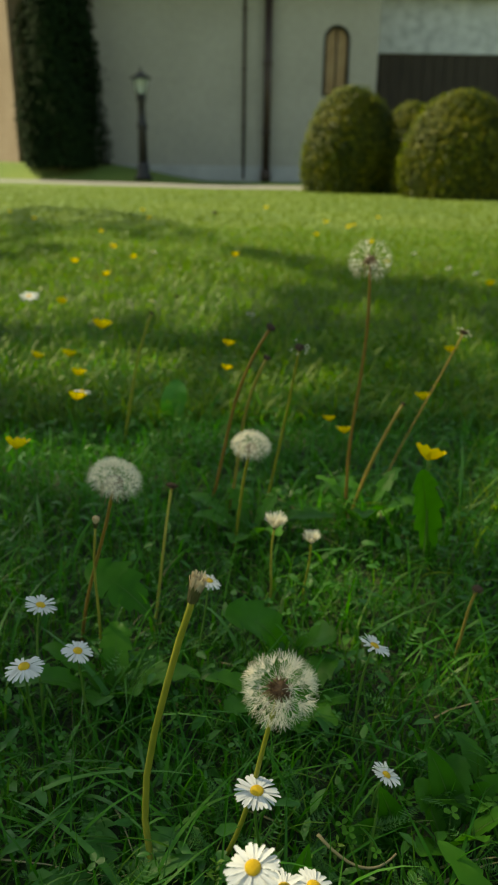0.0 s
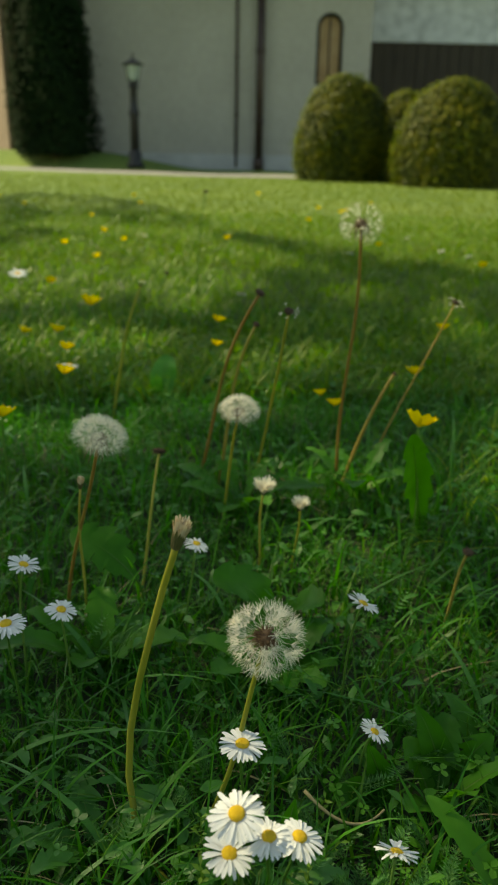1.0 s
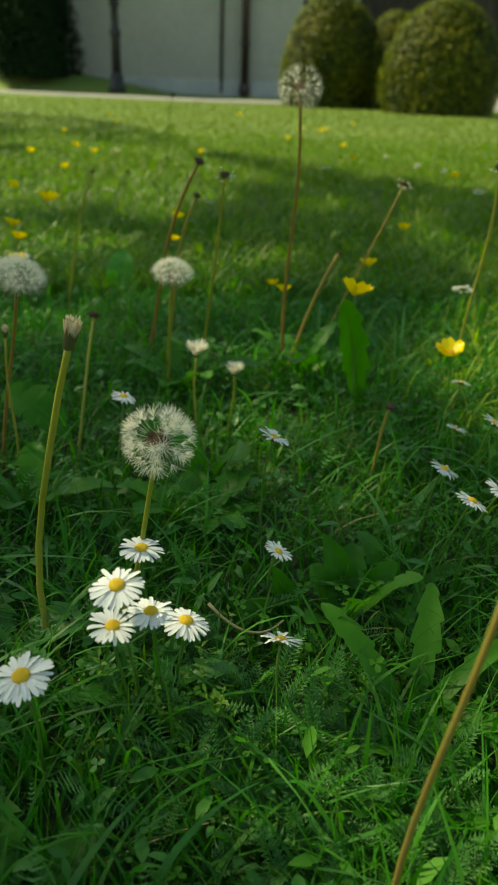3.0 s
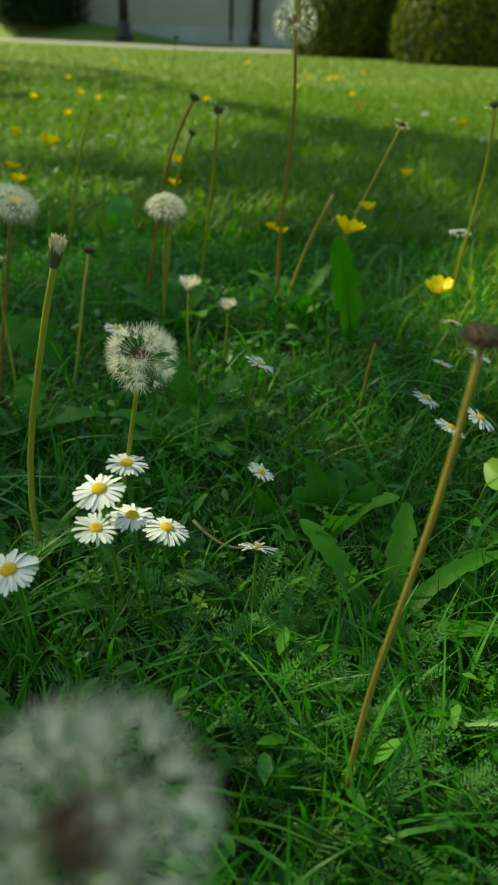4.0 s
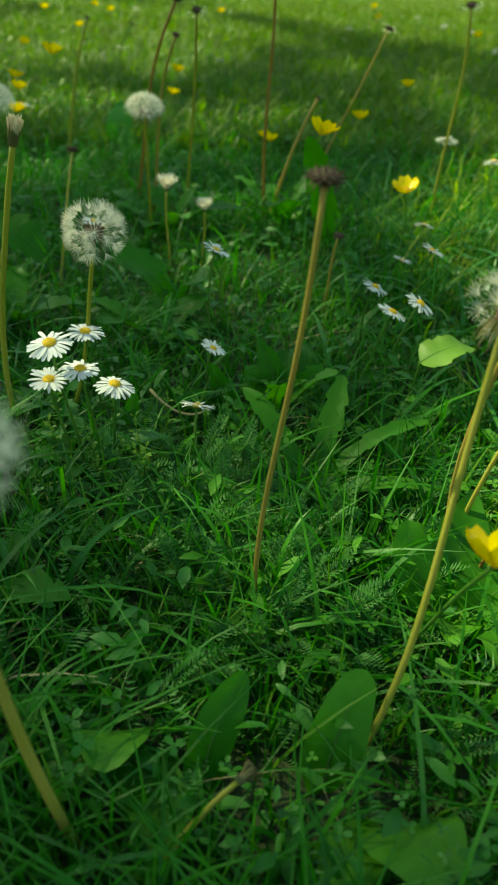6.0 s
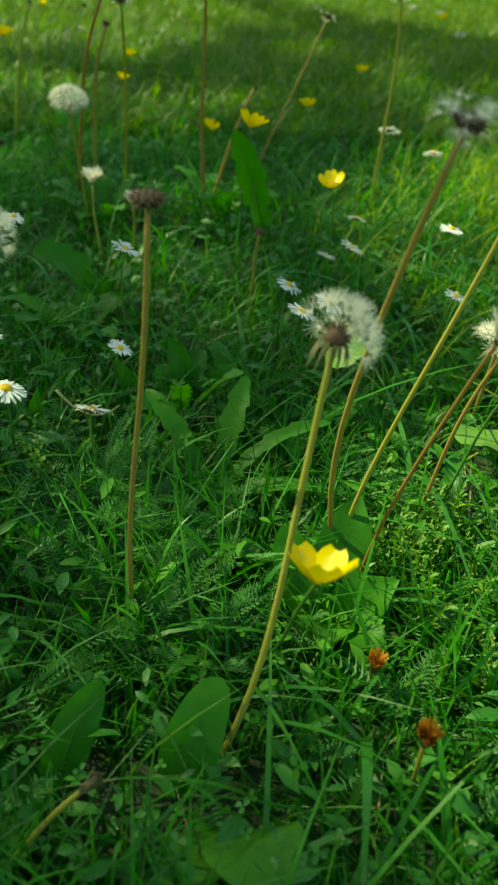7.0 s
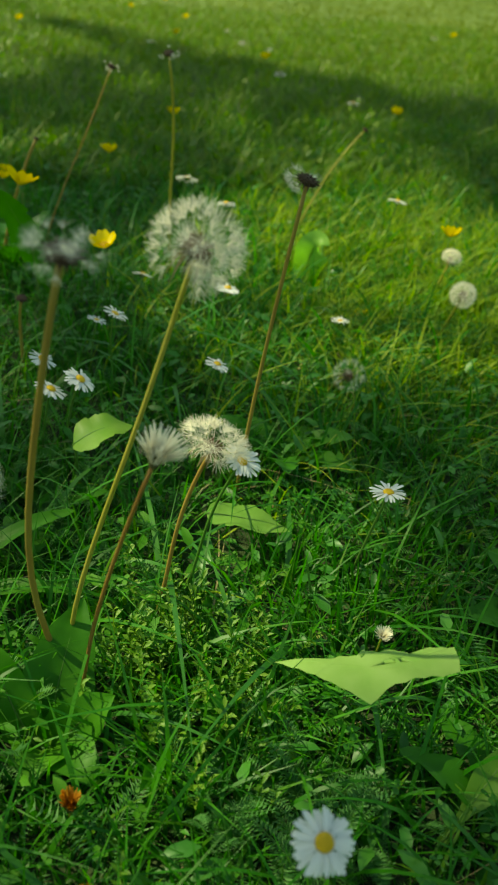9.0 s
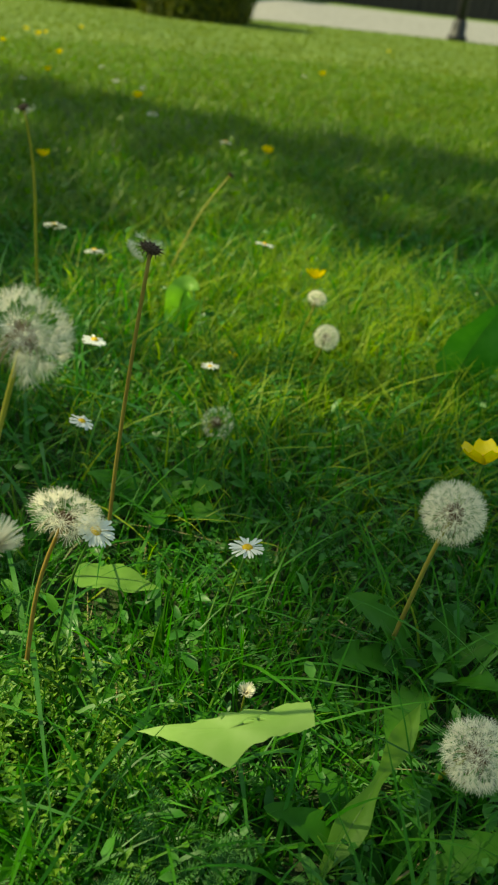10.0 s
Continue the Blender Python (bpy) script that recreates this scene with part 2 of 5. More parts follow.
# ---- building blocks ----
class Geo:
    """Gathers points and faces for one mesh."""

    def __init__(self):
        self.v, self.f, self.count = [], [], 0

    def add(self, verts, faces, m=None):
        verts = np.asarray(verts, float)
        if m is not None:
            a = np.array(m)
            verts = verts @ a[:3, :3].T + a[:3, 3]
        self.f += [tuple(int(i) + self.count for i in face) for face in faces]
        self.v.append(verts)
        self.count += len(verts)
        return self

    def tube(self, path, radii, sides=6, cap=True):
        path = [Vector(p) for p in path]
        if not hasattr(radii, "__len__"):
            radii = [radii] * len(path)
        verts, faces, side = [], [], None
        for i, p in enumerate(path):
            d = (path[min(i + 1, len(path) - 1)] - path[max(i - 1, 0)]).normalized()
            if side is None:
                side = d.orthogonal().normalized()
            side = (side - d * side.dot(d)).normalized()
            up = d.cross(side)
            for k in range(sides):
                a = 2 * math.pi * k / sides
                verts.append(p + (side * math.cos(a) + up * math.sin(a)) * radii[i])
        for i in range(len(path) - 1):
            for k in range(sides):
                a, b = i * sides + k, i * sides + (k + 1) % sides
                faces.append((a, b, b + sides, a + sides))
        if cap:
            faces.append(tuple(range(sides))[::-1])
            faces.append(tuple((len(path) - 1) * sides + k for k in range(sides)))
        return self.add([tuple(v) for v in verts], faces)

    def lathe(self, profile, sides=16, m=None):
        """A body turned about z from (radius, height) pairs."""
        verts, faces = [], []
        for r, z in profile:
            for k in range(sides):
                a = 2 * math.pi * k / sides
                verts.append((r * math.cos(a), r * math.sin(a), z))
        for i in range(len(profile) - 1):
            for k in range(sides):
                a, b = i * sides + k, i * sides + (k + 1) % sides
                faces.append((a, b, b + sides, a + sides))
        faces.append(tuple(range(sides))[::-1])
        faces.append(tuple((len(profile) - 1) * sides + k for k in range(sides)))
        return self.add(verts, faces, m)

    def box(self, lo, hi, bevel=0.0, m=None):
        bm = bmesh.new()
        bmesh.ops.create_cube(bm, size=1)
        for v in bm.verts:
            v.co = Vector([(lo[i] + hi[i]) / 2 + v.co[i] * (hi[i] - lo[i]) for i in range(3)])
        if bevel:
            bmesh.ops.bevel(bm, geom=bm.edges[:], offset=bevel, segments=2, affect="EDGES", profile=0.5)
        bm.verts.index_update()
        self.add([tuple(v.co) for v in bm.verts], [[v.index for v in f.verts] for f in bm.faces], m)
        bm.free()
        return self

    def mesh(self, name, material, smooth=True):
        me = bpy.data.meshes.new(name)
        v = np.concatenate(self.v) if self.v else np.zeros((0, 3))
        me.from_pydata(v.tolist(), [], self.f)
        me.materials.append(material)
        if smooth:
            me.polygons.foreach_set("use_smooth", [True] * len(me.polygons))
        me.update()
        return me


def bulk(name, verts, faces, material):
    """A large mesh from arrays: verts (n, 3), faces (m, 3) or (m, 4)."""
    me = bpy.data.meshes.new(name)
    k = faces.shape[1]
    me.vertices.add(len(verts))
    me.vertices.foreach_set("co", np.ascontiguousarray(verts, dtype=np.float32).ravel())
    me.loops.add(faces.size)
    me.loops.foreach_set("vertex_index", np.ascontiguousarray(faces, dtype=np.int32).ravel())
    me.polygons.add(len(faces))
    me.polygons.foreach_set("loop_start", np.arange(0, faces.size, k, dtype=np.int32))
    me.polygons.foreach_set("use_smooth", np.ones(len(faces), dtype=bool))
    me.materials.append(material)
    me.update(calc_edges=True)
    me.validate()
    return me


def thing(name, at, label, category, group="", kind=""):
    ob = new(name)
    ob.empty_display_size = 0.02
    ob.location = at
    return tagged(ob, label, category, group, kind)


def part(name, me, parent, m=None, label=""):
    ob = new(name, me)
    ob.parent = parent
    if m is not None:
        ob.matrix_basis = m
    if label:
        tagged(ob, label)
    return ob


def smooth01(x):
    x = np.clip(x, 0, 1)
    return x * x * (3 - 2 * x)


def path_near(x):
    """Near edge of the gravel path across the lawn."""
    return 11.95 + 0.42 * np.clip(-x - 0.4, 0, 40) - 0.10 * np.clip(x - 5.5, 0, 40)


def ground_z(x, y):
    """Height of the ground: small dips near by, a grass bank by the house."""
    x, y = np.asarray(x, float), np.asarray(y, float)
    z = 0.006 * np.sin(9 * x + 2) * np.sin(7 * y) + 0.012 * np.sin(1.3 * x + 0.7) * np.sin(1.1 * y + 0.4)
    z = z * np.exp(-np.hypot(x, y) / 6)
    z = z + 0.30 * smooth01((y - path_near(x) - 1.0) / 1.4) * smooth01((-x - 0.6) / 2.4)
    z = z + 0.26 * smooth01((y - path_near(x) - 0.1) / 2.6) * smooth01((x - 3.6) / 1.5)
    return z


def gz(x, y):
    return float(ground_z(x, y))


# ---- ground, path ----
def axis(lo, hi, fine_lo, fine_hi, step):
    inner = np.arange(fine_lo, fine_hi, step)
    out_hi = fine_hi + np.cumsum(step * 1.25 ** np.arange(60))
    out_lo = fine_lo - np.cumsum(step * 1.25 ** np.arange(60))
    allv = np.concatenate([out_lo[::-1], inner, out_hi])
    allv = allv[(allv > lo) & (allv < hi)]
    return np.concatenate([[lo], allv, [hi]])


def grid_mesh(name, xs, ys, zfun, material):
    X, Y = np.meshgrid(xs, ys)
    v = np.stack([X.ravel(), Y.ravel(), zfun(X, Y).ravel()], 1)
    nx, ny = len(xs), len(ys)
    i = (np.arange(ny - 1)[:, None] * nx + np.arange(nx - 1)[None]).ravel()
    f = np.stack([i, i + 1, i + nx + 1, i + nx], 1)
    return bulk(name, v, f, material)


ground = new("ground", grid_mesh("ground", axis(-900, 900, -6, 11, 0.12), axis(-900, 900, -1, 17, 0.12), ground_z, M_GROUND))
tagged(ground, "rough green lawn ground with moss and soil", "ground", kind="structure")


def build_path():
    xs = np.linspace(-14, 22, 180)
    rows = []
    for x in xs:
        y0 = float(path_near(x)) + 0.05 * math.sin(3.1 * x) + 0.03 * math.sin(7.7 * x)
        w = 0.95 + 0.05 * math.sin(2.3 * x) + 1.6 * float(smooth01((x - 2.6) / 2.0))
        for k in range(9):
            y = y0 + w * k / 8
            rows.append((x, y, gz(x, y) + (0.02 if 0 < k < 8 else 0.004)))
    g = Geo()
    g.add(rows, [(9 * i + k, 9 * i + 9 + k, 9 * i + 10 + k, 9 * i + 1 + k) for i in range(len(xs) - 1) for k in range(8)])
    return tagged(new("path", g.mesh("path", M_PATH)), "pale sunlit gravel path beside the lawn", "path", kind="structure")


build_path()


# ---- house ----
def wall_with_arch(x0, x1, y0, y1, z1, ax, az0, az1, aw):
    """A rendered wall with one round-headed opening that goes through it."""
    g = Geo()
    arc = [(ax + aw * math.cos(a), az1 - aw + aw * math.sin(a)) for a in [math.pi * i / 12 for i in range(13)]]
    ring = [(ax + aw, az0)] + arc + [(ax - aw, az0)]
    for y, flip in ((y0, False), (y1, True)):
        parts = [[(x0, -0.6), (ax - aw, -0.6), (ax - aw, z1), (x0, z1)], [(ax + aw, -0.6), (x1, -0.6), (x1, z1), (ax + aw, z1)],
                 [(ax - aw, -0.6), (ax + aw, -0.6), (ax + aw, az0), (ax - aw, az0)]]
        for q in parts:
            g.add([(a, y, b) for a, b in q], [(3, 2, 1, 0) if flip else (0, 1, 2, 3)])
        for (a, b), (c, d) in zip(arc[:-1], arc[1:]):
            q = [(a, y, b), (a, y, z1), (c, y, z1), (c, y, d)]
            g.add(q, [(0, 1, 2, 3) if flip else (3, 2, 1, 0)])
    for (a, b), (c, d) in zip(ring, ring[1:] + ring[:1]):
        g.add([(a, y0, b), (c, y0, d), (c, y1, d), (a, y1, b)], [(0, 1, 2, 3)])
    g.add([(x0, y0, -0.6), (x0, y0, z1), (x0, y1, z1), (x0, y1, -0.6)], [(0, 1, 2, 3)])
    g.add([(x1, y0, -0.6), (x1, y0, z1), (x1, y1, z1), (x1, y1, -0.6)], [(3, 2, 1, 0)])
    return g


WALL_Y = 16.0


def build_house():
    h = thing("house", (0, WALL_Y, 0), "grey rendered house wall in shade with arched window", "house")
    g = wall_with_arch(-4.2, 2.40, 0.0, 0.4, 3.5, 1.62, 1.55, 2.78, 0.25)
    part("wall", g.mesh("wall", M_STUCCO, False), h, label="grey rendered wall with faint stains")
    side = Geo().box((2.0, 0.402, -0.6), (2.40, 9.0, 3.5))
    part("wall", side.mesh("side_wall", M_STUCCO, False), h)
    back = Geo().box((-4.2, 9.0, -0.6), (2.40, 9.4, 3.5))
    part("wall", back.mesh("back_wall", M_STUCCO, False), h)
    base = Geo().box((-4.2, -0.04, -0.6), (2.44, -0.002, 0.28), 0.01)
    part("plinth", base.mesh("plinth", M_PLINTH, False), h, label="darker grey stone plinth")
    roof = Geo()
    roof.add([(-4.5, -0.45, 3.5), (2.75, -0.45, 3.5), (2.75, 4.7, 5.6), (-4.5, 4.7, 5.6), (2.75, 9.85, 3.5), (-4.5, 9.85, 3.5),
              (-4.5, -0.45, 3.65), (2.75, -0.45, 3.65), (2.75, 4.7, 5.8), (-4.5, 4.7, 5.8), (2.75, 9.85, 3.65), (-4.5, 9.85, 3.65)],
             [(3, 2, 1, 0), (2, 3, 5, 4), (6, 7, 8, 9), (9, 8, 10, 11), (0, 1, 7, 6), (4, 5, 11, 10), (1, 2, 8, 7), (2, 4, 10, 8), (3, 0, 6, 9), (5, 3, 9, 11)])
    part("roof", roof.mesh("roof", M_TILE, False), h, label="red-brown tiled roof")
    w = Geo()
    arc = [(1.62 + 0.225 * math.cos(a), 2.53 + 0.225 * math.sin(a)) for a in [math.pi * i / 14 for i in range(15)]]
    ring = [(1.845, 1.58)] + arc + [(1.395, 1.58)]
    w.tube([(x, 0.06, z) for x, z in ring + ring[:1]], 0.035, 6)
    win = part("window", w.mesh("arched_frame", M_IRON), h, label="dark round-headed window frame")
    gl = Geo()
    gl.add([(x, 0.10, z) for x, z in ring] + [(x, 0.14, z) for x, z in ring],
           [tuple(range(len(ring)))[::-1], tuple(range(len(ring), 2 * len(ring)))])
    part("pane", gl.mesh("arched_pane", M_SHUTTER, False), win, label="ochre brown pane")
    part("glazing_bar", Geo().tube([(1.62, 0.085, 1.58), (1.62, 0.085, 2.75)], 0.014, 6).mesh("glazing_bar", M_IRON), win)
    p = Geo().tube([(0.33, -0.12, gz(0.33, 15.9) + 0.03), (0.33, -0.12, 3.48)], 0.075, 12)
    for z in (0.9, 2.1, 3.2):
        p.lathe([(0.076, z - 0.03), (0.092, z - 0.03), (0.092, z + 0.03), (0.076, z + 0.03)], 12, pose(0.33, -0.12, 0))
    p.lathe([(0.075, -0.08), (0.10, -0.05), (0.10, 0.12), (0.075, 0.15)], 12, pose(0.33, -0.12, 0.08))
    part("downpipe", p.mesh("downpipe", M_PIPE), h, label="dark brown rain downpipe")
    c = Geo().tube([(-0.11, -0.03, 0.05), (-0.11, -0.03, 2.9), (-0.11, -0.03, 3.45)], 0.028, 8)
    for z in (1.0, 2.0, 3.0):
        c.box((-0.15, -0.05, z - 0.02), (-0.07, -0.004, z + 0.02), 0.004)
    part("cable_pipe", c.mesh("cable_pipe", M_PIPE), h, label="thin dark cable conduit")
    return h


build_house()


def build_annex():
    h = thing("tan_building", (-4.93, 17.82, 0), "tan rendered building corner in sunlight", "building")
    part("wall", Geo().box((-3.0, -1.0, -0.5), (1.62, -0.6, 3.6), 0.02).mesh("tan_wall", M_TAN, False), h)
    part("corner_strip", Geo().box((1.30, -1.025, -0.5), (1.645, -1.002, 3.6), 0.008).mesh("corner_strip", M_TAN, False), h)
    part("plinth", Geo().box((-3.0, -1.03, -0.5), (1.66, -1.026, 0.3), 0.0).mesh("tan_plinth", M_TAN, False), h)
    h.rotation_euler = (0, 0, radians(-45))
    return h


build_annex()


def build_shed():
    h = thing("shed", (6.0, 21.0, 0), "dark timber shed with pale weathered upper wall", "shed")
    for i in range(52):
        x = -3.6 + 0.27 * i
        part("plank", Geo().box((x, random.uniform(-0.01, 0.01), -0.3), (x + 0.258, 0.06, 2.9), 0.006).mesh("plank", M_DARKWOOD, False), h)
    part("wall", Geo().box((-3.6, 0.065, -0.3), (10.4, 4.0, 2.88)).mesh("shed_wall", M_DARKWOOD, False), h)
    part("gable_wall", Geo().box((-3.62, -0.05, 2.9), (10.42, 0.3, 4.15), 0.01).mesh("gable_wall", M_ROOF, False), h, label="pale weathered upper wall")
    for i in range(18):
        x = -3.9 + 0.82 * i
        part("roof_sheet", Geo().box((x, -0.5, 4.16), (x + 0.815, 4.2, 4.26 + 0.01 * (i % 2)), 0.006).mesh("roof_sheet", M_DARKWOOD, False), h)
    return h


build_shed()


# ---- lamp posts ----
def build_lamp():
    h = thing("garden_lamp", (-1.83, 14.1, gz(-1.83, 14.1)), "black iron garden lamp post with glass lantern", "lamp post", "garden lamps")
    part("base", Geo().lathe([(0.15, 0), (0.15, 0.06), (0.11, 0.10), (0.11, 0.24), (0.08, 0.29)], 16).mesh("lamp_base", M_IRON), h)
    part("post", Geo().lathe([(0.078, 0.29), (0.074, 0.8), (0.092, 0.84), (0.092, 0.90), (0.068, 0.94), (0.060, 1.24), (0.09, 1.27), (0.09, 1.30), (0.05, 1.33)], 16).mesh("lamp_post", M_IRON), h)
    lan = Geo()
    lan.lathe([(0.06, 1.33), (0.095, 1.345), (0.095, 1.365), (0.06, 1.37)], 6)
    for k in range(6):
        a = 2 * math.pi * k / 6
        lan.tube([(0.088 * math.cos(a), 0.088 * math.sin(a), 1.36), (0.135 * math.cos(a), 0.135 * math.sin(a), 1.60)], 0.009, 5)
    lantern = part("lantern", lan.mesh("lantern", M_IRON, False), h)
    part("cap", Geo().lathe([(0.185, 1.598), (0.185, 1.615), (0.12, 1.65), (0.05, 1.69), (0.02, 1.70)], 6).mesh("lamp_cap", M_IRON, False), lantern)
    part("finial", Geo().lathe([(0.012, 1.70), (0.024, 1.72), (0.012, 1.745), (0.004, 1.79)], 10).mesh("finial", M_IRON), lantern)
    for k in range(6):
        a, b = 2 * math.pi * k / 6 + 0.07, 2 * math.pi * (k + 1) / 6 - 0.07
        g = Geo().add([(0.084 * math.cos(a), 0.084 * math.sin(a), 1.37), (0.084 * math.cos(b), 0.084 * math.sin(b), 1.37),
                       (0.128 * math.cos(b), 0.128 * math.sin(b), 1.595), (0.128 * math.cos(a), 0.128 * math.sin(a), 1.595)], [(0, 1, 2, 3)])
        part("pane", g.mesh("lamp_pane", M_GLASS, False), lantern, label="clear lantern glass pane")
    return h


lamp_thing = build_lamp()
copy_thing(lamp_thing, pose(7.12, 11.85, gz(7.12, 11.85)))


# ---- scattering ----
def scatter(verts, faces, mats):
    """One template laid down at many 4 x 4 matrices; gives verts and faces."""
    v, f = np.asarray(verts, float), np.asarray(faces, int)
    mats = np.asarray(mats, float)
    out = np.einsum("nij,vj->nvi", mats[:, :3, :3], v) + mats[:, None, :3, 3]
    fs = f[None] + (np.arange(len(mats)) * len(v))[:, None, None]
    return out.reshape(-1, 3), fs.reshape(-1, f.shape[1])


def turns(n, rng, at, yaw, tilt, tilt_dir, size):
    """n matrices: turned by yaw about z, then tipped by tilt towards tilt_dir, scaled and moved."""
    cy, sy = np.cos(yaw), np.sin(yaw)
    rz = np.zeros((n, 3, 3))
    rz[:, 0, 0], rz[:, 0, 1], rz[:, 1, 0], rz[:, 1, 1], rz[:, 2, 2] = cy, -sy, sy, cy, 1
    ax = np.stack([-np.sin(tilt_dir), np.cos(tilt_dir), np.zeros(n)], 1)
    K = np.zeros((n, 3, 3))
    K[:, 0, 2], K[:, 1, 2], K[:, 2, 0], K[:, 2, 1] = ax[:, 1], -ax[:, 0], -ax[:, 1], ax[:, 0]
    rt = np.eye(3)[None] + np.sin(tilt)[:, None, None] * K + (1 - np.cos(tilt))[:, None, None] * (K @ K)
    m = np.zeros((n, 4, 4))
    m[:, :3, :3] = (rt @ rz) * size[:, None, None]
    m[:, :3, 3], m[:, 3, 3] = at, 1
    return m


# ---- topiary, conifer, tree ----
def leaf_shell(rng, n, surface, leaf, lift, material, name):
    """Many small leaves on a closed shape given by surface(n) -> points and normals."""
    p, nor = surface(n)
    p = p + nor * rng.normal(0, lift, (n, 1))
    yaw = rng.uniform(0, 6.28, n)
    theta = np.arccos(np.clip(nor[:, 2], -1, 1)) * 0.95 + rng.normal(0, 0.28, n)
    phi = np.arctan2(nor[:, 1], nor[:, 0]) + rng.normal(0, 0.28, n)
    m = turns(n, rng, p, yaw, theta, phi, rng.uniform(0.6, 1.3, n) * leaf)
    tv = [(-0.5, 0, 0), (0, -0.24, 0.06), (0.55, 0, 0), (0, 0.24, 0.06)]
    v, f = scatter(tv, [(0, 1, 2), (0, 2, 3)], m)
    return bulk(name, v, f, material)


def build_topiary(x, y, r, height, seed, label, n=26000):
    rng = np.random.default_rng(seed)
    t = thing("topiary_bush", (x, y, gz(x, y)), label, "bush", "clipped bushes")

    def prof(u):
        """Half width at a height share u: a rounded dome with a slightly drawn-in foot."""
        return r * (0.88 + 0.35 * u - 0.30 * u * u) * np.sqrt(np.clip(1 - np.clip((u - 0.2) / 0.8, 0, 1) ** 2.1, 0, 1))

    def surface(k):
        u = rng.uniform(0, 1, k) ** 0.85
        a = rng.uniform(0, 6.28, k)
        d = prof(u) * (1 + 0.035 * np.sin(3 * a + seed) + 0.03 * np.sin(9 * u + 2 * a) + 0.028 * np.sin(31 * u + 3 * np.sin(7 * a)) * np.sin(17 * a + 2 * np.sin(13 * u)))
        d = np.where(rng.uniform(0, 1, k) < 0.13, d * np.sqrt(rng.uniform(0, 1, k)), d)
        pts = np.stack([d * np.cos(a), d * np.sin(a), u * height], 1)
        up = smooth01((u - 0.3) / 0.7) * 1.6
        nor = np.stack([np.cos(a), np.sin(a), up], 1)
        return pts, nor / np.linalg.norm(nor, axis=1)[:, None]

    us = np.linspace(0, 1, 14)
    # solid near-black body: the shade deep in the bush, put into colour
    part("core", Geo().lathe([(max(0.02, float(prof(u)) * 0.9), u * height * 0.95) for u in us], 24).mesh("bush_core", M_CONIFER), t, label="solid dark core for the shade inside the bush")
    part("crown", leaf_shell(rng, n, surface, 0.055, 0.028, M_YEW, "bush_crown"), t, label="dense small clipped leaves")
    part("trunk", Geo().tube([(0, 0, -0.05), (0.02, 0, 0.2)], [0.06, 0.05], 8).mesh("bush_trunk", M_BARK), t)
    return t


build_topiary(1.42, 11.55, 0.68, 1.34, 3, "rounded clipped green bush with sunlit top")
build_topiary(2.60, 10.1, 0.70, 1.20, 5, "larger clipped green bush beside the gravel path")
build_topiary(2.25, 11.4, 0.50, 1.15, 8, "yellow-green clipped bush behind the others", 14000)


def build_conifer():
    rng = np.random.default_rng(11)
    t = thing("conifer", (-3.42, 15.15, gz(-3.42, 15.15)), "tall dark columnar conifer by the house", "conifer")
    part("trunk", Geo().tube([(0, 0, -0.1), (0.03, 0, 2.5), (0, 0, 5.2)], [0.12, 0.08, 0.02], 8).mesh("conifer_trunk", M_BARK), t)

    def surface(k):
        u = rng.uniform(0, 1, k)
        a = rng.uniform(0, 6.28, k)
        d = 0.70 * (1 - u ** 2.2) * (1 + 0.10 * np.sin(5 * a + 9 * u) + 0.06 * np.sin(23 * u + 3 * a)) * np.where(rng.uniform(0, 1, k) < 0.3, 0.8, 1)
        nor = np.stack([np.cos(a), np.sin(a), np.full(k, 0.35)], 1)
        return np.stack([d * np.cos(a), d * np.sin(a), 0.02 + u * 4.9], 1), nor / np.linalg.norm(nor, axis=1)[:, None]

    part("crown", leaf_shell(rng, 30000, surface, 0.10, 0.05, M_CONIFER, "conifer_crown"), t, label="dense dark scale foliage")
    return t


build_conifer()


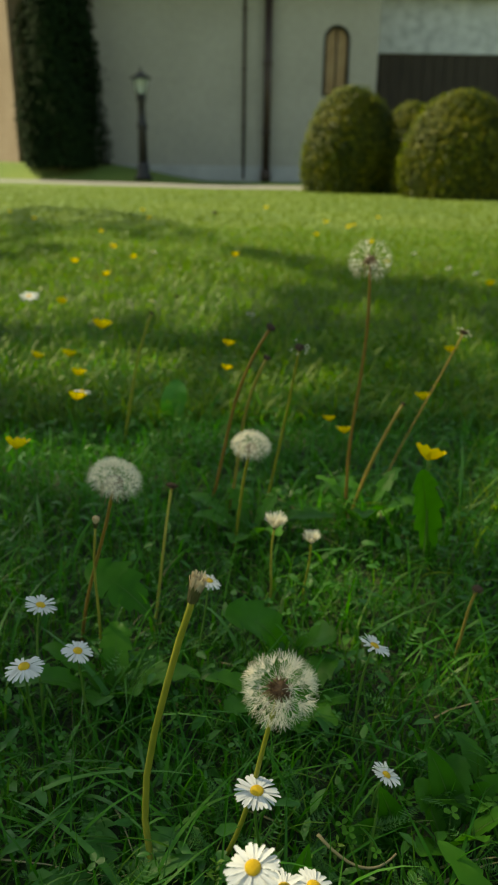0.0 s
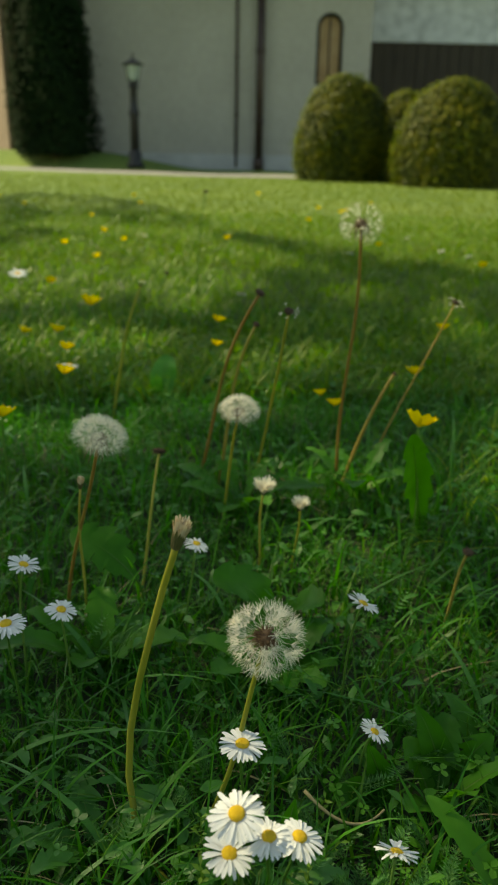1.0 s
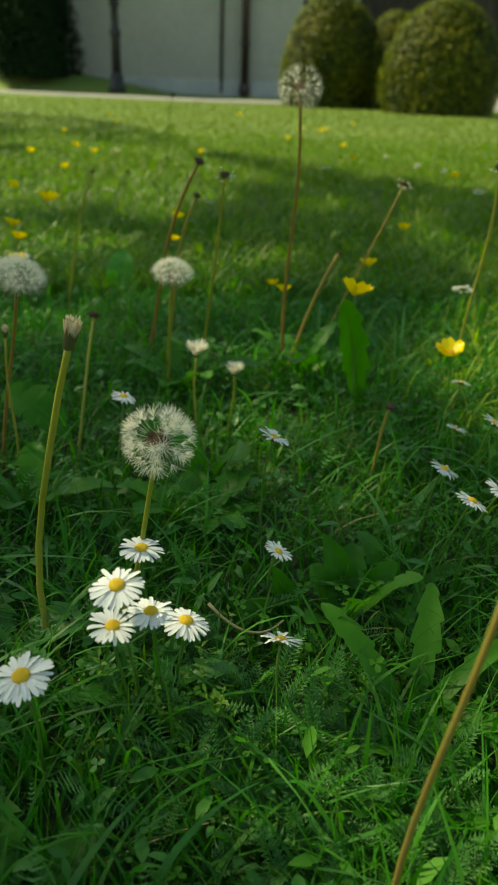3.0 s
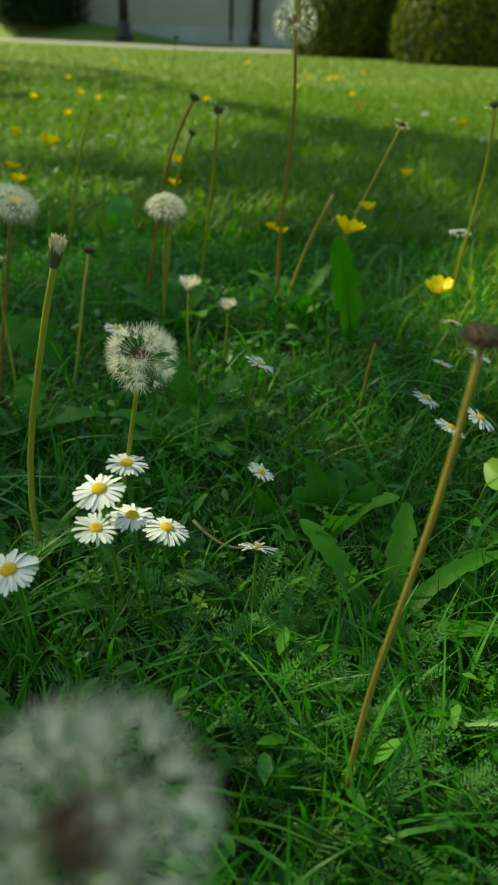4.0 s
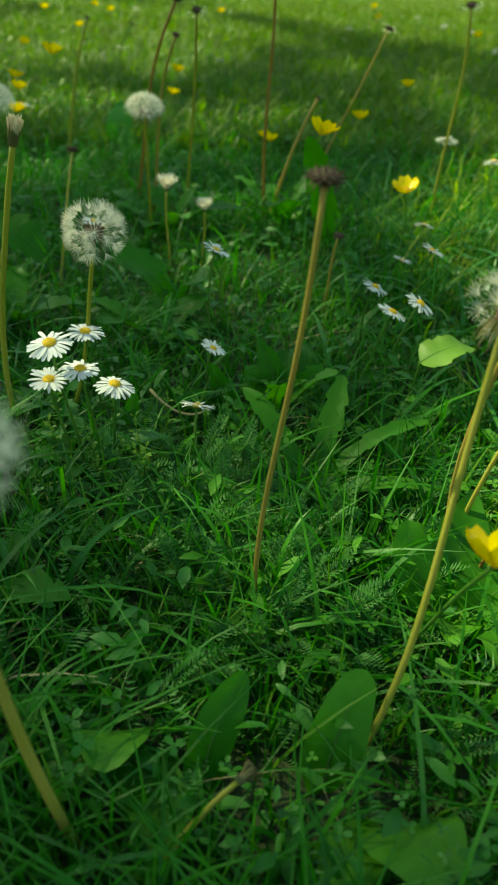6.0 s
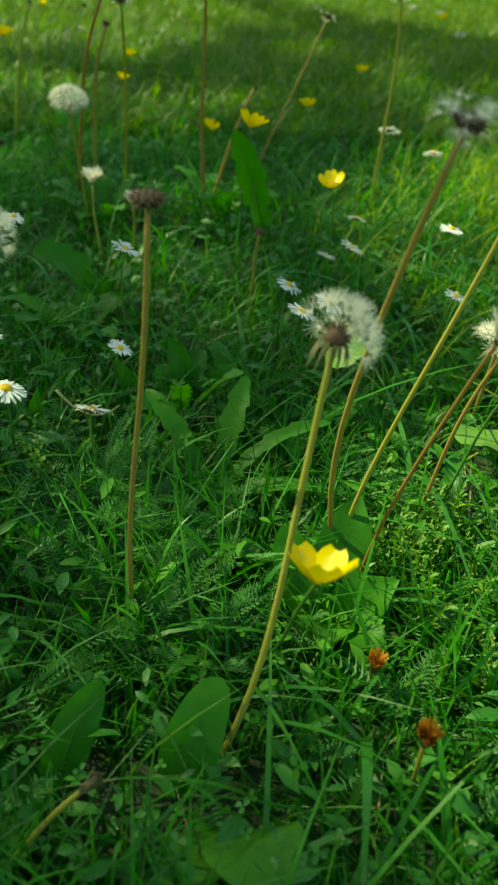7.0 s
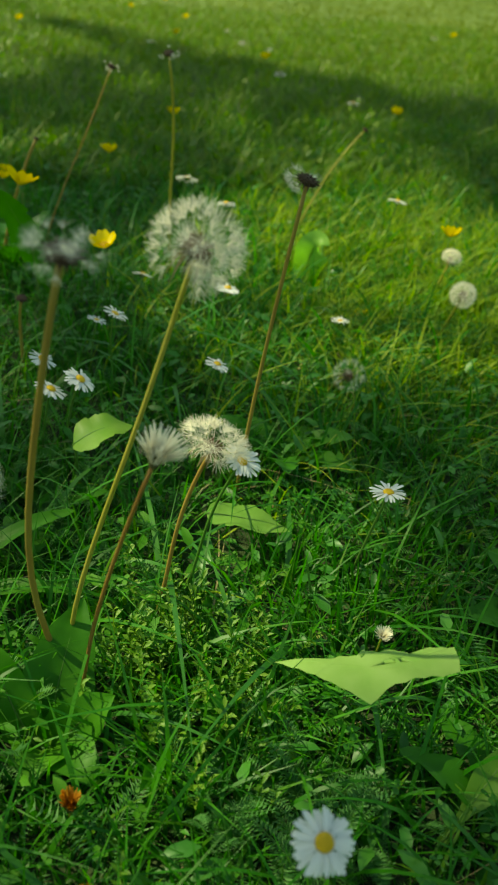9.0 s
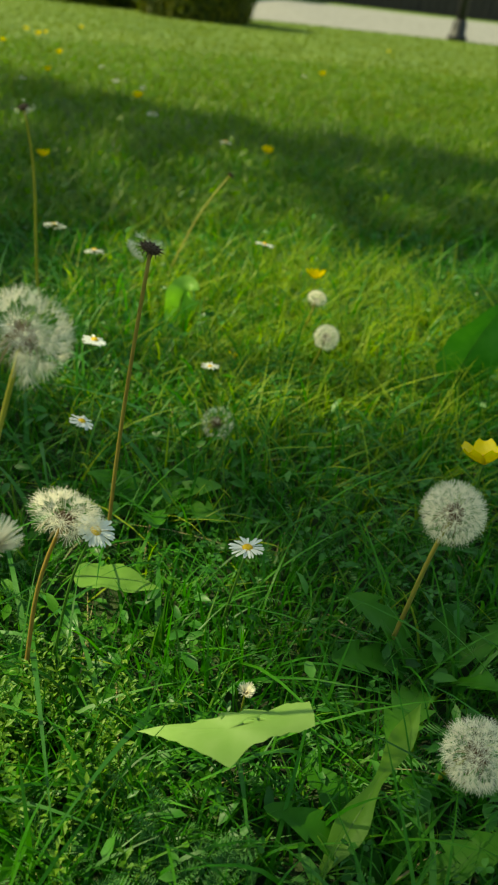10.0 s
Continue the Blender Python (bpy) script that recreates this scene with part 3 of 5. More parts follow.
def build_tree():
    """The broad tree beside the lawn, whose crown shades the long grass."""
    rng = np.random.default_rng(21)
    foot = Vector((-7.2, 3.2, 0))
    t = thing("shade_tree", foot, "broad leafy tree that shades the lawn", "tree")
    g = Geo().tube([(0, 0, -0.2), (0.05, 0.02, 1.5), (0.2, -0.05, 3.2), (0.6, -0.2, 5.5)], [0.34, 0.27, 0.22, 0.12], 10)
    for k in range(9):
        a = 2 * math.pi * k / 9 + 0.3
        s, e = Vector((0.2, -0.05, 2.9 + 0.25 * k)), Vector((1.2 + 2.2 * math.cos(a), -1.0 + 2.2 * math.sin(a), 5.6 + 0.25 * (k % 4)))
        mid = (s + e) / 2 + Vector((0, 0, -0.4))
        g.tube([s, mid, e], [0.11, 0.07, 0.02], 7)
    part("trunk", g.mesh("tree_trunk", M_BARK), t)
    n = 76000
    z = rng.uniform(4.8, 7.6, n)
    gx, gy = rng.uniform(-3.8, 3.8, n), rng.uniform(-2.6, 7.4, n)       # where the leaf's shade lies on the lawn
    p = np.stack([gx + SUN.x / SUN.z * z, gy + SUN.y / SUN.z * z, z], 1)
    wave = 0.22 * np.sin(4.1 * gx + 1) + 0.16 * np.sin(5.3 * gy + 7 * gx)
    main = (np.hypot((gx + 0.3) / 3.4, (gy - 0.6) / 3.3) < 1 + 0.3 * wave) & (gy + 0.95 * gx < 3.65 + wave)
    bough = np.hypot((gx + 1.75) / 1.35, (gy - 5.2) / 1.6) < 1 + 0.3 * np.sin(3.7 * gx + 2 * gy)
    keep = main | (bough & (rng.uniform(0, 1, n) < 0.75))
    for cx, cy, rx, ry, left in GAPS:
        q = np.hypot((gx - cx) / rx, (gy - cy) / ry) + 0.12 * np.sin(9 * gx + 5 * gy)
        keep &= (q > 1) | (rng.uniform(0, 1, n) < left)
    dapple = np.zeros(n)
    for i in range(10):
        a, k = rng.uniform(0, 6.28), rng.uniform(7, 22)
        dapple += np.sin(k * (gx * np.cos(a) + gy * np.sin(a)) + rng.uniform(0, 6.28))
    keep &= (dapple < np.where(gy > 1.3, np.where(gx > -0.1, 2.2, 0.7), 3.0)) | ((gy < 0.28) & (gx < 0.24))
    p = p[keep] - np.array(foot)
    k = len(p)
    m = turns(k, rng, p, rng.uniform(0, 6.28, k), np.abs(rng.normal(0.3, 0.35, k)), rng.uniform(0, 6.28, k), rng.uniform(0.07, 0.12, k))
    v, f = scatter([(-0.5, 0, 0), (0, -0.36, 0.05), (0.55, 0, 0), (0, 0.36, 0.05)], [(0, 1, 2), (0, 2, 3)], m)
    part("crown", bulk("tree_crown", v, f, M_TREE), t, label="broad green leaves with gaps")
    return t


# openings between the boughs: centre and half widths of the light that they let down on the lawn
GAPS = [(0.37, 0.235, 0.135, 0.155, 0.0), (0.33, 0.13, 0.09, 0.10, 0.25), (0.64, 0.80, 0.36, 0.36, 0.0), (0.98, 0.97, 0.25, 0.13, 0.04), (-0.45, 2.85, 0.65, 0.85, 0.03),
        (0.05, 1.15, 0.12, 0.07, 0.1), (-0.28, 1.02, 0.18, 0.09, 0.1), (0.47, 0.12, 0.08, 0.07, 0.2), (0.005, 0.30, 0.055, 0.055, 0.3), (0.105, 0.25, 0.05, 0.05, 0.6),
        (0.085, 0.36, 0.065, 0.10, 0.6), (0.15, 0.11, 0.11, 0.10, 0.42), (0.155, 0.215, 0.105, 0.13, 0.28), (0.74, 1.40, 0.22, 0.40, 0.2), (0.17, 0.385, 0.07, 0.065, 0.7), (0.50, 0.46, 0.16, 0.18, 0.5), (0.05, 0.62, 0.2, 0.15, 0.6),
        (0.1, 0.85, 0.15, 0.1, 0.4), (-0.33, 1.5, 0.28, 0.26, 0.3)]
build_tree()


# ---- grass ----
def blades(name, rng, x, y, h, w, bend, droop, levels, material):
    """Curved grass blades standing at x, y: h tall, w wide, leaning out by bend, their tips sinking by droop."""
    n = len(x)
    phi = rng.uniform(0, 2 * math.pi, n)
    twist = phi + math.pi / 2 + rng.normal(0, 0.5, n)
    z0 = ground_z(x, y) - 0.004
    s = np.linspace(0, 1, levels)[None, :]
    out = (bend * h)[:, None] * s ** 1.7
    up = h[:, None] * (s - droop[:, None] * s ** 2.4)
    cx, cy = x[:, None] + np.cos(phi)[:, None] * out, y[:, None] + np.sin(phi)[:, None] * out
    cz = z0[:, None] + up
    half = (w / 2)[:, None] * np.clip(1.05 - s ** 2.2, 0.0, 1) * (0.7 + 0.3 * np.minimum(s * 5, 1))
    dx, dy = np.cos(twist)[:, None] * half, np.sin(twist)[:, None] * half
    L = np.stack([cx - dx, cy - dy, cz], 2)
    R = np.stack([cx + dx, cy + dy, cz + 0.15 * half], 2)
    v = np.stack([L, R], 2).reshape(-1, 3)
    i = np.arange(n)[:, None] * levels * 2 + np.arange(levels - 1)[None] * 2
    i = i.ravel()
    f = np.stack([i, i + 1, i + 3, i + 2], 1)
    return tagged(new(name, bulk(name, v, f, material)), kind="stuff")


def leaf_patch(name, label, category, verts, faces, mats, material, single, piece="leaf", count=300):
    """A spread of small leaves: those nearest the middle of the walk are leaves of their own, the rest one joined part."""
    t = thing(name, (0, 0, 0), label, category)
    near = np.argsort(np.hypot(mats[:, 0, 3] - 0.22, mats[:, 1, 3] - 0.25))
    me = bulk("single_leaf", np.asarray(verts, float), np.asarray(faces, int), single)
    for i in near[:count]:
        part(piece, me, t, Matrix(mats[i].tolist()))
    v, f = scatter(verts, faces, mats[near[count:]])
    tagged(part("foliage", bulk(name, v, f, material), t), kind="stuff")
    return t


def meadow():
    rng = np.random.default_rng(31)

    def field(n, y0, y1, xl, xr, power=1.0):
        y = y0 + (y1 - y0) * rng.uniform(0, 1, n) ** power
        x = xl(y) + (xr(y) - xl(y)) * rng.uniform(0, 1, n)
        thin = rng.uniform(0, 1, n) < 0.16      # a ragged margin instead of a hard edge
        return x + np.where(thin, rng.normal(0, 0.16 + 0.16 * y, n), 0), y

    # bare spots that the broad leaves hold against the grass
    spots = [(0.112, 0.066, 0.022), (0.165, 0.072, 0.028), (0.192, 0.030, 0.026), (0.068, 0.068, 0.024), (0.240, 0.18, 0.030), (0.345, 0.325, 0.03), (0.140, 0.385, 0.03)]

    def free(x, y):
        ok = np.ones(len(x), bool)
        for cx, cy, r in spots:
            ok &= (np.hypot(x - cx, y - cy) > r) | (rng.uniform(0, 1, len(x)) < 0.15)
        return x[ok], y[ok], int(ok.sum())

    n = 60000
    x, y = field(n, -0.16, 1.9, lambda t: -0.26 - 0.33 * t, lambda t: 0.62 + 0.55 * t, 1.3)
    x, y, n = free(x, y)
    tuft = 0.5 + 0.5 * np.sin(14 * x + 3 * np.sin(9 * y)) * np.sin(12 * y + 2 * np.sin(11 * x))
    h = rng.uniform(0.016, 0.055, n) * (0.6 + 0.8 * tuft)
    grass = blades("meadow_grass", rng, x, y, h, rng.uniform(0.0012, 0.0030, n), 0.1 + 1.2 * rng.uniform(0, 1, n) ** 1.6, 0.7 * rng.uniform(0, 1, n) ** 1.5, 5, M_GRASS)
    tagged(grass, "long green meadow grass with bent blades", "grass")
    n = 14000
    x, y = field(n, -0.1, 1.5, lambda t: -0.26 - 0.33 * t, lambda t: 0.62 + 0.55 * t, 0.8)
    x, y, n = free(x, y)
    grass = blades("fine_grass", rng, x, y, rng.uniform(0.02, 0.065, n), rng.uniform(0.0010, 0.0026, n), rng.uniform(0.1, 1.0, n), rng.uniform(0.0, 0.5, n), 5, M_FINEGRASS)
    tagged(grass, "fine yellow-green grass between the darker blades", "grass")
    n = 3600
    x, y = field(n, -0.10, 1.25, lambda t: -0.26 - 0.30 * t, lambda t: 0.62 + 0.52 * t)
    x, y, n = free(x, y)
    grass = blades("tall_grass", rng, x, y, rng.uniform(0.055, 0.11, n), rng.uniform(0.0014, 0.0034, n), rng.uniform(0.3, 1.2, n), rng.uniform(0.1, 0.7, n), 7, M_GRASS)
    tagged(grass, "tall arching blades of meadow grass", "grass")
    # fine yellow-green blades laid in the sun patch, its brightness put into their colour
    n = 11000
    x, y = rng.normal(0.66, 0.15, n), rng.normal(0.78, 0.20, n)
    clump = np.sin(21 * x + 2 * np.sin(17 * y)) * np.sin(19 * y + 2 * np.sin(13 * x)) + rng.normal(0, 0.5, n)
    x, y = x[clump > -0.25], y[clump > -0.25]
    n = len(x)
    grass = blades("sunlit_yellow_grass", rng, x, y, rng.uniform(0.03, 0.085, n), rng.uniform(0.0012, 0.0028, n), rng.uniform(0.2, 1.5, n), rng.uniform(0.0, 0.75, n), 6, M_SUNLITGRASS)
    tagged(grass, "tall fine yellow-green grass, coloured brighter for the sun patch", "grass")
    n = 70000
    x, y = field(n, 1.2, 5.2, lambda t: -0.15 - 0.42 * t, lambda t: 0.45 + 0.72 * t, 1.3)
    grass = blades("middle_grass", rng, x, y, rng.uniform(0.025, 0.085, n) * (1.1 - 0.12 * y), rng.uniform(0.0025, 0.006, n), rng.uniform(0.2, 1.2, n), rng.uniform(0.0, 0.6, n), 4, M_MIDGRASS)
    tagged(grass, "green lawn grass in shade and sun", "grass")
    n = 60000
    x, y = field(n, 2.8, 11.9, lambda t: -0.15 - 0.42 * t, lambda t: 0.45 + 0.78 * t, 1.2)
    grass = blades("mown_lawn", rng, x, y, rng.uniform(0.015, 0.035, n), rng.uniform(0.006, 0.013, n), rng.uniform(0.2, 1.0, n), rng.uniform(0.0, 0.5, n), 3, M_LAWN)
    tagged(grass, "short sunlit yellow-green mown lawn", "grass")
    n = 170
    x, y = field(n, -0.02, 1.0, lambda t: -0.26 - 0.30 * t, lambda t: 0.62 + 0.52 * t)
    strap = blades("strap_grass", rng, x, y, rng.uniform(0.06, 0.12, n), rng.uniform(0.0035, 0.006, n), rng.uniform(0.7, 1.5, n), rng.uniform(0.4, 0.8, n), 9, M_HERB)
    tagged(strap, "broad arching blades of light green grass", "grass")
    # the same meadow and lawn on round the walk
    n = 62000
    a, d = rng.uniform(0, 6.28, n), 2.6 * np.sqrt(rng.uniform(0, 1, n))
    x, y = 0.3 + d * np.cos(a), 0.3 + d * np.sin(a)
    out = (y < -0.14) | (x < -0.28 - 0.36 * y) | (x > 0.64 + 0.58 * y)
    x, y = x[out], y[out]
    k = len(x)
    grass = blades("meadow_edge", rng, x, y, rng.uniform(0.03, 0.08, k), rng.uniform(0.003, 0.006, k), rng.uniform(0.2, 1.2, k), rng.uniform(0.0, 0.6, k), 4, M_GRASS)
    tagged(grass, "long green meadow grass round the walk", "grass")
    n = 60000
    a, d = rng.uniform(0, 6.28, n), 2.3 + 9.2 * rng.uniform(0, 1, n) ** 0.75
    x, y = 0.3 + d * np.cos(a), 0.3 + d * np.sin(a)
    out = ((y < 2.8) | (x < -0.15 - 0.42 * y) | (x > 0.45 + 0.78 * y)) & (y < path_near(x) - 0.1)
    x, y = x[out], y[out]
    k = len(x)
    grass = blades("lawn_edge", rng, x, y, rng.uniform(0.02, 0.045, k), rng.uniform(0.009, 0.018, k), rng.uniform(0.2, 1.0, k), rng.uniform(0.0, 0.5, k), 3, M_LAWN)
    tagged(grass, "short yellow-green lawn beside the meadow", "grass")
    n = 260
    x, y = field(n, -0.05, 1.4, lambda t: -0.26 - 0.30 * t, lambda t: 0.62 + 0.52 * t)
    straw = blades("straw", rng, x, y, rng.uniform(0.02, 0.06, n), rng.uniform(0.0012, 0.0024, n), rng.uniform(1.0, 2.5, n), rng.uniform(0.4, 0.85, n), 5, M_STRAW)
    tagged(straw, "dry straw-coloured grass blades", "straw")

    # trefoils of clover, small pointed herb leaves and feathery yarrow between the blades
    g = Geo()
    for k in range(3):
        a = 2 * math.pi * k / 3
        m = Matrix.Rotation(a, 4, "Z")
        g.add([(0, 0, 0), (0.45, -0.38, 0.10), (0.95, -0.30, 0.12), (1.0, 0, 0.04), (0.95, 0.30, 0.12), (0.45, 0.38, 0.10)], [(0, 1, 2), (0, 2, 3), (0, 3, 4), (0, 4, 5)], m)
    tv, tf = np.concatenate(g.v), np.array(g.f)
    n = 4200
    x, y = field(n, -0.12, 1.5, lambda t: -0.26 - 0.30 * t, lambda t: 0.62 + 0.52 * t)
    at = np.stack([x, y, ground_z(x, y) + rng.uniform(0.004, 0.038, n)], 1)
    m = turns(n, rng, at, rng.uniform(0, 6.28, n), rng.uniform(0, 0.7, n), rng.uniform(0, 6.28, n), rng.uniform(0.0025, 0.006, n))
    leaf_patch("clover_patch", "small green clover leaves between the grass", "clover", tv, tf, m, M_HERB, M_HERB_ONE)

    g = Geo()
    for i in range(9):
        s = i / 8
        for side in (-1, 1):
            l = 0.30 * math.sin(math.pi * (0.15 + 0.8 * s)) * random.uniform(0.5, 1.2)
            g.add([(s - 0.02, 0, 0.25 * s * (1 - s)), (s + 0.10, side * l, 0.25 * s * (1 - s) + 0.05), (s + 0.05, side * l * 0.5, 0.25 * s * (1 - s)), (s + 0.03, 0, 0.25 * s * (1 - s))], [(0, 2, 1), (0, 3, 2)])
    tv, tf = np.concatenate(g.v), np.array(g.f)
    n = 5200
    x, y = field(n, -0.12, 1.3, lambda t: -0.26 - 0.30 * t, lambda t: 0.62 + 0.52 * t)
    at = np.stack([x, y, ground_z(x, y) + rng.uniform(0.002, 0.03, n)], 1)
    m = turns(n, rng, at, rng.uniform(0, 6.28, n), rng.uniform(-1.2, 0.3, n), rng.uniform(0, 6.28, n), rng.uniform(0.010, 0.030, n))
    v, f = scatter(tv, tf, m)
    tagged(new("yarrow", bulk("yarrow", v, f, M_YARROW)), "feathery green yarrow leaves in the grass", "yarrow", kind="stuff")

    tv = [(0, 0, 0), (0.35, -0.2, 0.12), (0.35, 0, 0.06), (0.35, 0.2, 0.12), (0.75, -0.14, 0.12), (0.75, 0, 0.08), (0.75, 0.14, 0.12), (1, 0, 0.0)]
    tf = [(0, 1, 2), (0, 2, 3), (1, 4, 5), (1, 5, 2), (2, 5, 6), (2, 6, 3), (4, 7, 5), (5, 7, 6)]
    n = 9000
    x, y = field(n, -0.14, 1.6, lambda t: -0.26 - 0.30 * t, lambda t: 0.62 + 0.52 * t)
    at = np.stack([x, y, ground_z(x, y) + rng.uniform(0.0, 0.035, n)], 1)
    m = turns(n, rng, at, rng.uniform(0, 6.28, n), rng.uniform(0, 0.9, n), rng.uniform(0, 6.28, n), rng.uniform(0.006, 0.02, n))
    leaf_patch("herb_patch", "small pointed herb leaves in the grass", "herbs", tv, tf, m, M_HERB, M_HERB_ONE)

    # upright small-leaved sprigs in the sunny spot at the dandelions' feet
    r = random.Random(41)
    g = Geo().tube([(0, 0, 0), (0.04, 0.02, 0.5), (0, 0, 1)], [0.012, 0.010, 0.005], 3, False)
    for i in range(7):
        z = 0.22 + 0.13 * i
        for side in (0, math.pi):
            a = 1.57 * i + side + r.uniform(-0.3, 0.3)
            l = (0.15 - 0.008 * i) * r.uniform(0.7, 1.25)
            g.add([(0, 0, 0), (0.45 * l, -0.24 * l, 0.5 * l), (l, 0, 0.6 * l), (0.45 * l, 0.24 * l, 0.5 * l), (0.5 * l, 0, 0.36 * l)], [(0, 1, 4), (1, 2, 4), (2, 3, 4), (3, 0, 4)], pose(0, 0, z) @ Matrix.Rotation(a, 4, "Z"))
    tv = np.concatenate(g.v)
    tf = np.array([t for q in g.f for t in ([q] if len(q) == 3 else [(q[0], q[1], q[2]), (q[0], q[2], q[3])])])
    n = 520
    pick = rng.choice(5, n, p=(0.17, 0.13, 0.05, 0.61, 0.04))
    cx, cy, sx, sy = (np.array(q)[pick] for q in ((0.298, 0.330, 0.315, 0.63, 0.03), (0.235, 0.205, 0.155, 0.68, 0.29), (0.020, 0.020, 0.028, 0.09, 0.04), (0.026, 0.026, 0.03, 0.11, 0.03)))
    x, y = rng.normal(cx, sx), rng.normal(cy, sy)
    at = np.stack([x, y, ground_z(x, y) - 0.003], 1)
    m = turns(n, rng, at, rng.uniform(0, 6.28, n), np.abs(rng.normal(0, 0.35, n)), rng.uniform(0, 6.28, n), rng.uniform(0.022, 0.052, n))
    leaf_patch("chickweed_patch", "bright yellow-green small-leaved weeds in the sun", "weeds", tv, tf, m, M_WEED, M_WEED_ONE, "sprig", 200)

    # long feathery yarrow fronds, twice cut
    g = Geo().tube([(0, 0, 0), (0.5, 0, 0.10), (1, 0, 0.02)], [0.010, 0.008, 0.003], 3, False)
    for i in range(17):
        q = (i + 0.5) / 17
        z = 0.4 * q * (1 - q)
        for side in (-1, 1):
            l = 0.20 * math.sin(math.pi * (0.12 + 0.84 * q)) * r.uniform(0.8, 1.2)
            for lift, share, turn in ((0.10, 1.0, 0.55), (0.02, 0.72, 0.15), (0.16, 0.78, 0.95)):
                e = (q + share * l * math.sin(turn), side * share * l * math.cos(turn), z + lift * l + 0.10 * l)
                g.add([(q - 0.006, 0, z), (q + 0.55 * share * l * math.sin(turn) + 0.010, side * 0.55 * share * l * math.cos(turn), z + 0.06 * l), e, (q + 0.55 * share * l * math.sin(turn) - 0.010, side * 0.55 * share * l * math.cos(turn), z + 0.06 * l)], [(0, 1, 2), (0, 2, 3)])
    tv = np.concatenate(g.v)
    tf = np.array([t for q in g.f for t in ([q] if len(q) == 3 else [(q[0], q[1], q[2]), (q[0], q[2], q[3])])])
    n = 520
    pick = rng.choice(5, n, p=(0.32, 0.22, 0.20, 0.14, 0.12))
    cx, cy = (np.array(q)[pick] for q in ((0.118, 0.155, 0.345, 0.06, 0.25), (0.235, 0.165, 0.115, 0.30, 0.33)))
    x, y = rng.normal(cx, 0.036), rng.normal(cy, 0.034)
    at = np.stack([x, y, ground_z(x, y) + 0.002], 1)
    yaw = rng.uniform(0, 6.28, n)
    m = turns(n, rng, at, yaw, -rng.uniform(0.15, 1.15, n), yaw, rng.uniform(0.022, 0.050, n))
    leaf_patch("yarrow_patch", "feathery grey-green yarrow fronds between grass blades", "yarrow", tv, tf, m, M_YARROW, M_YARROW_ONE, "frond", 200)

    # coarser leaves that break up the sunny lawn behind the meadow
    tv = [(0, 0, 0), (0.35, -0.26, 0.12), (0.35, 0, 0.06), (0.35, 0.26, 0.12), (0.75, -0.20, 0.12), (0.75, 0, 0.08), (0.75, 0.20, 0.12), (1, 0, 0.0)]
    tf = [(0, 1, 2), (0, 2, 3), (1, 4, 5), (1, 5, 2), (2, 5, 6), (2, 6, 3), (4, 7, 5), (5, 7, 6)]
    n = 15000
    x, y = field(n, 1.3, 5.0, lambda t: -0.15 - 0.42 * t, lambda t: 0.45 + 0.72 * t, 1.2)
    clump = np.sin(6.1 * x + 2 * np.sin(4.7 * y)) * np.sin(5.3 * y + 2 * np.sin(6.9 * x)) + rng.normal(0, 0.35, n)
    x, y = x[clump > 0.1], y[clump > 0.1]
    n = len(x)
    at = np.stack([x, y, ground_z(x, y) + rng.uniform(0.01, 0.045, n)], 1)
    yaw = rng.uniform(0, 6.28, n)
    m = turns(n, rng, at, yaw, -rng.uniform(-0.2, 1.1, n), yaw, rng.uniform(0.010, 0.024, n))
    v, f = scatter(tv, tf, m)
    tagged(new("lawn_weeds", bulk("lawn_weeds", v, f, M_MIDGRASS)), "clumps of broad-leaved weeds in the lawn", "weeds", kind="stuff")


meadow()


# ---- flower heads and leaves ----
def turned(at, normal, spin=0.0, size=1.0):
    """The pose of a head at a place, its z along normal."""
    q = Vector(normal).normalized().to_track_quat("Z", "Y").to_matrix().to_4x4()
    return Matrix.Translation(at) @ q @ Matrix.Rotation(spin, 4, "Z") @ Matrix.Diagonal((size, size, size, 1))


def bow(base, head, sway, n=12):
    """A stem's line from base to head, bowed out by sway."""
    b, h = Vector(base), Vector(head)
    c = (b + h) / 2 + Vector(sway)
    a, k = 0.011 * (h - b).length, 40 * (h.x + 2 * h.y)
    bent = lambda s: Vector((math.sin(k) * a, math.cos(k) * a * 0.5, 0)) * math.sin(2 * math.pi * s)
    return [b * (1 - s) ** 2 + c * 2 * s * (1 - s) + h * s * s + bent(s) for s in [i / n for i in range(n + 1)]]


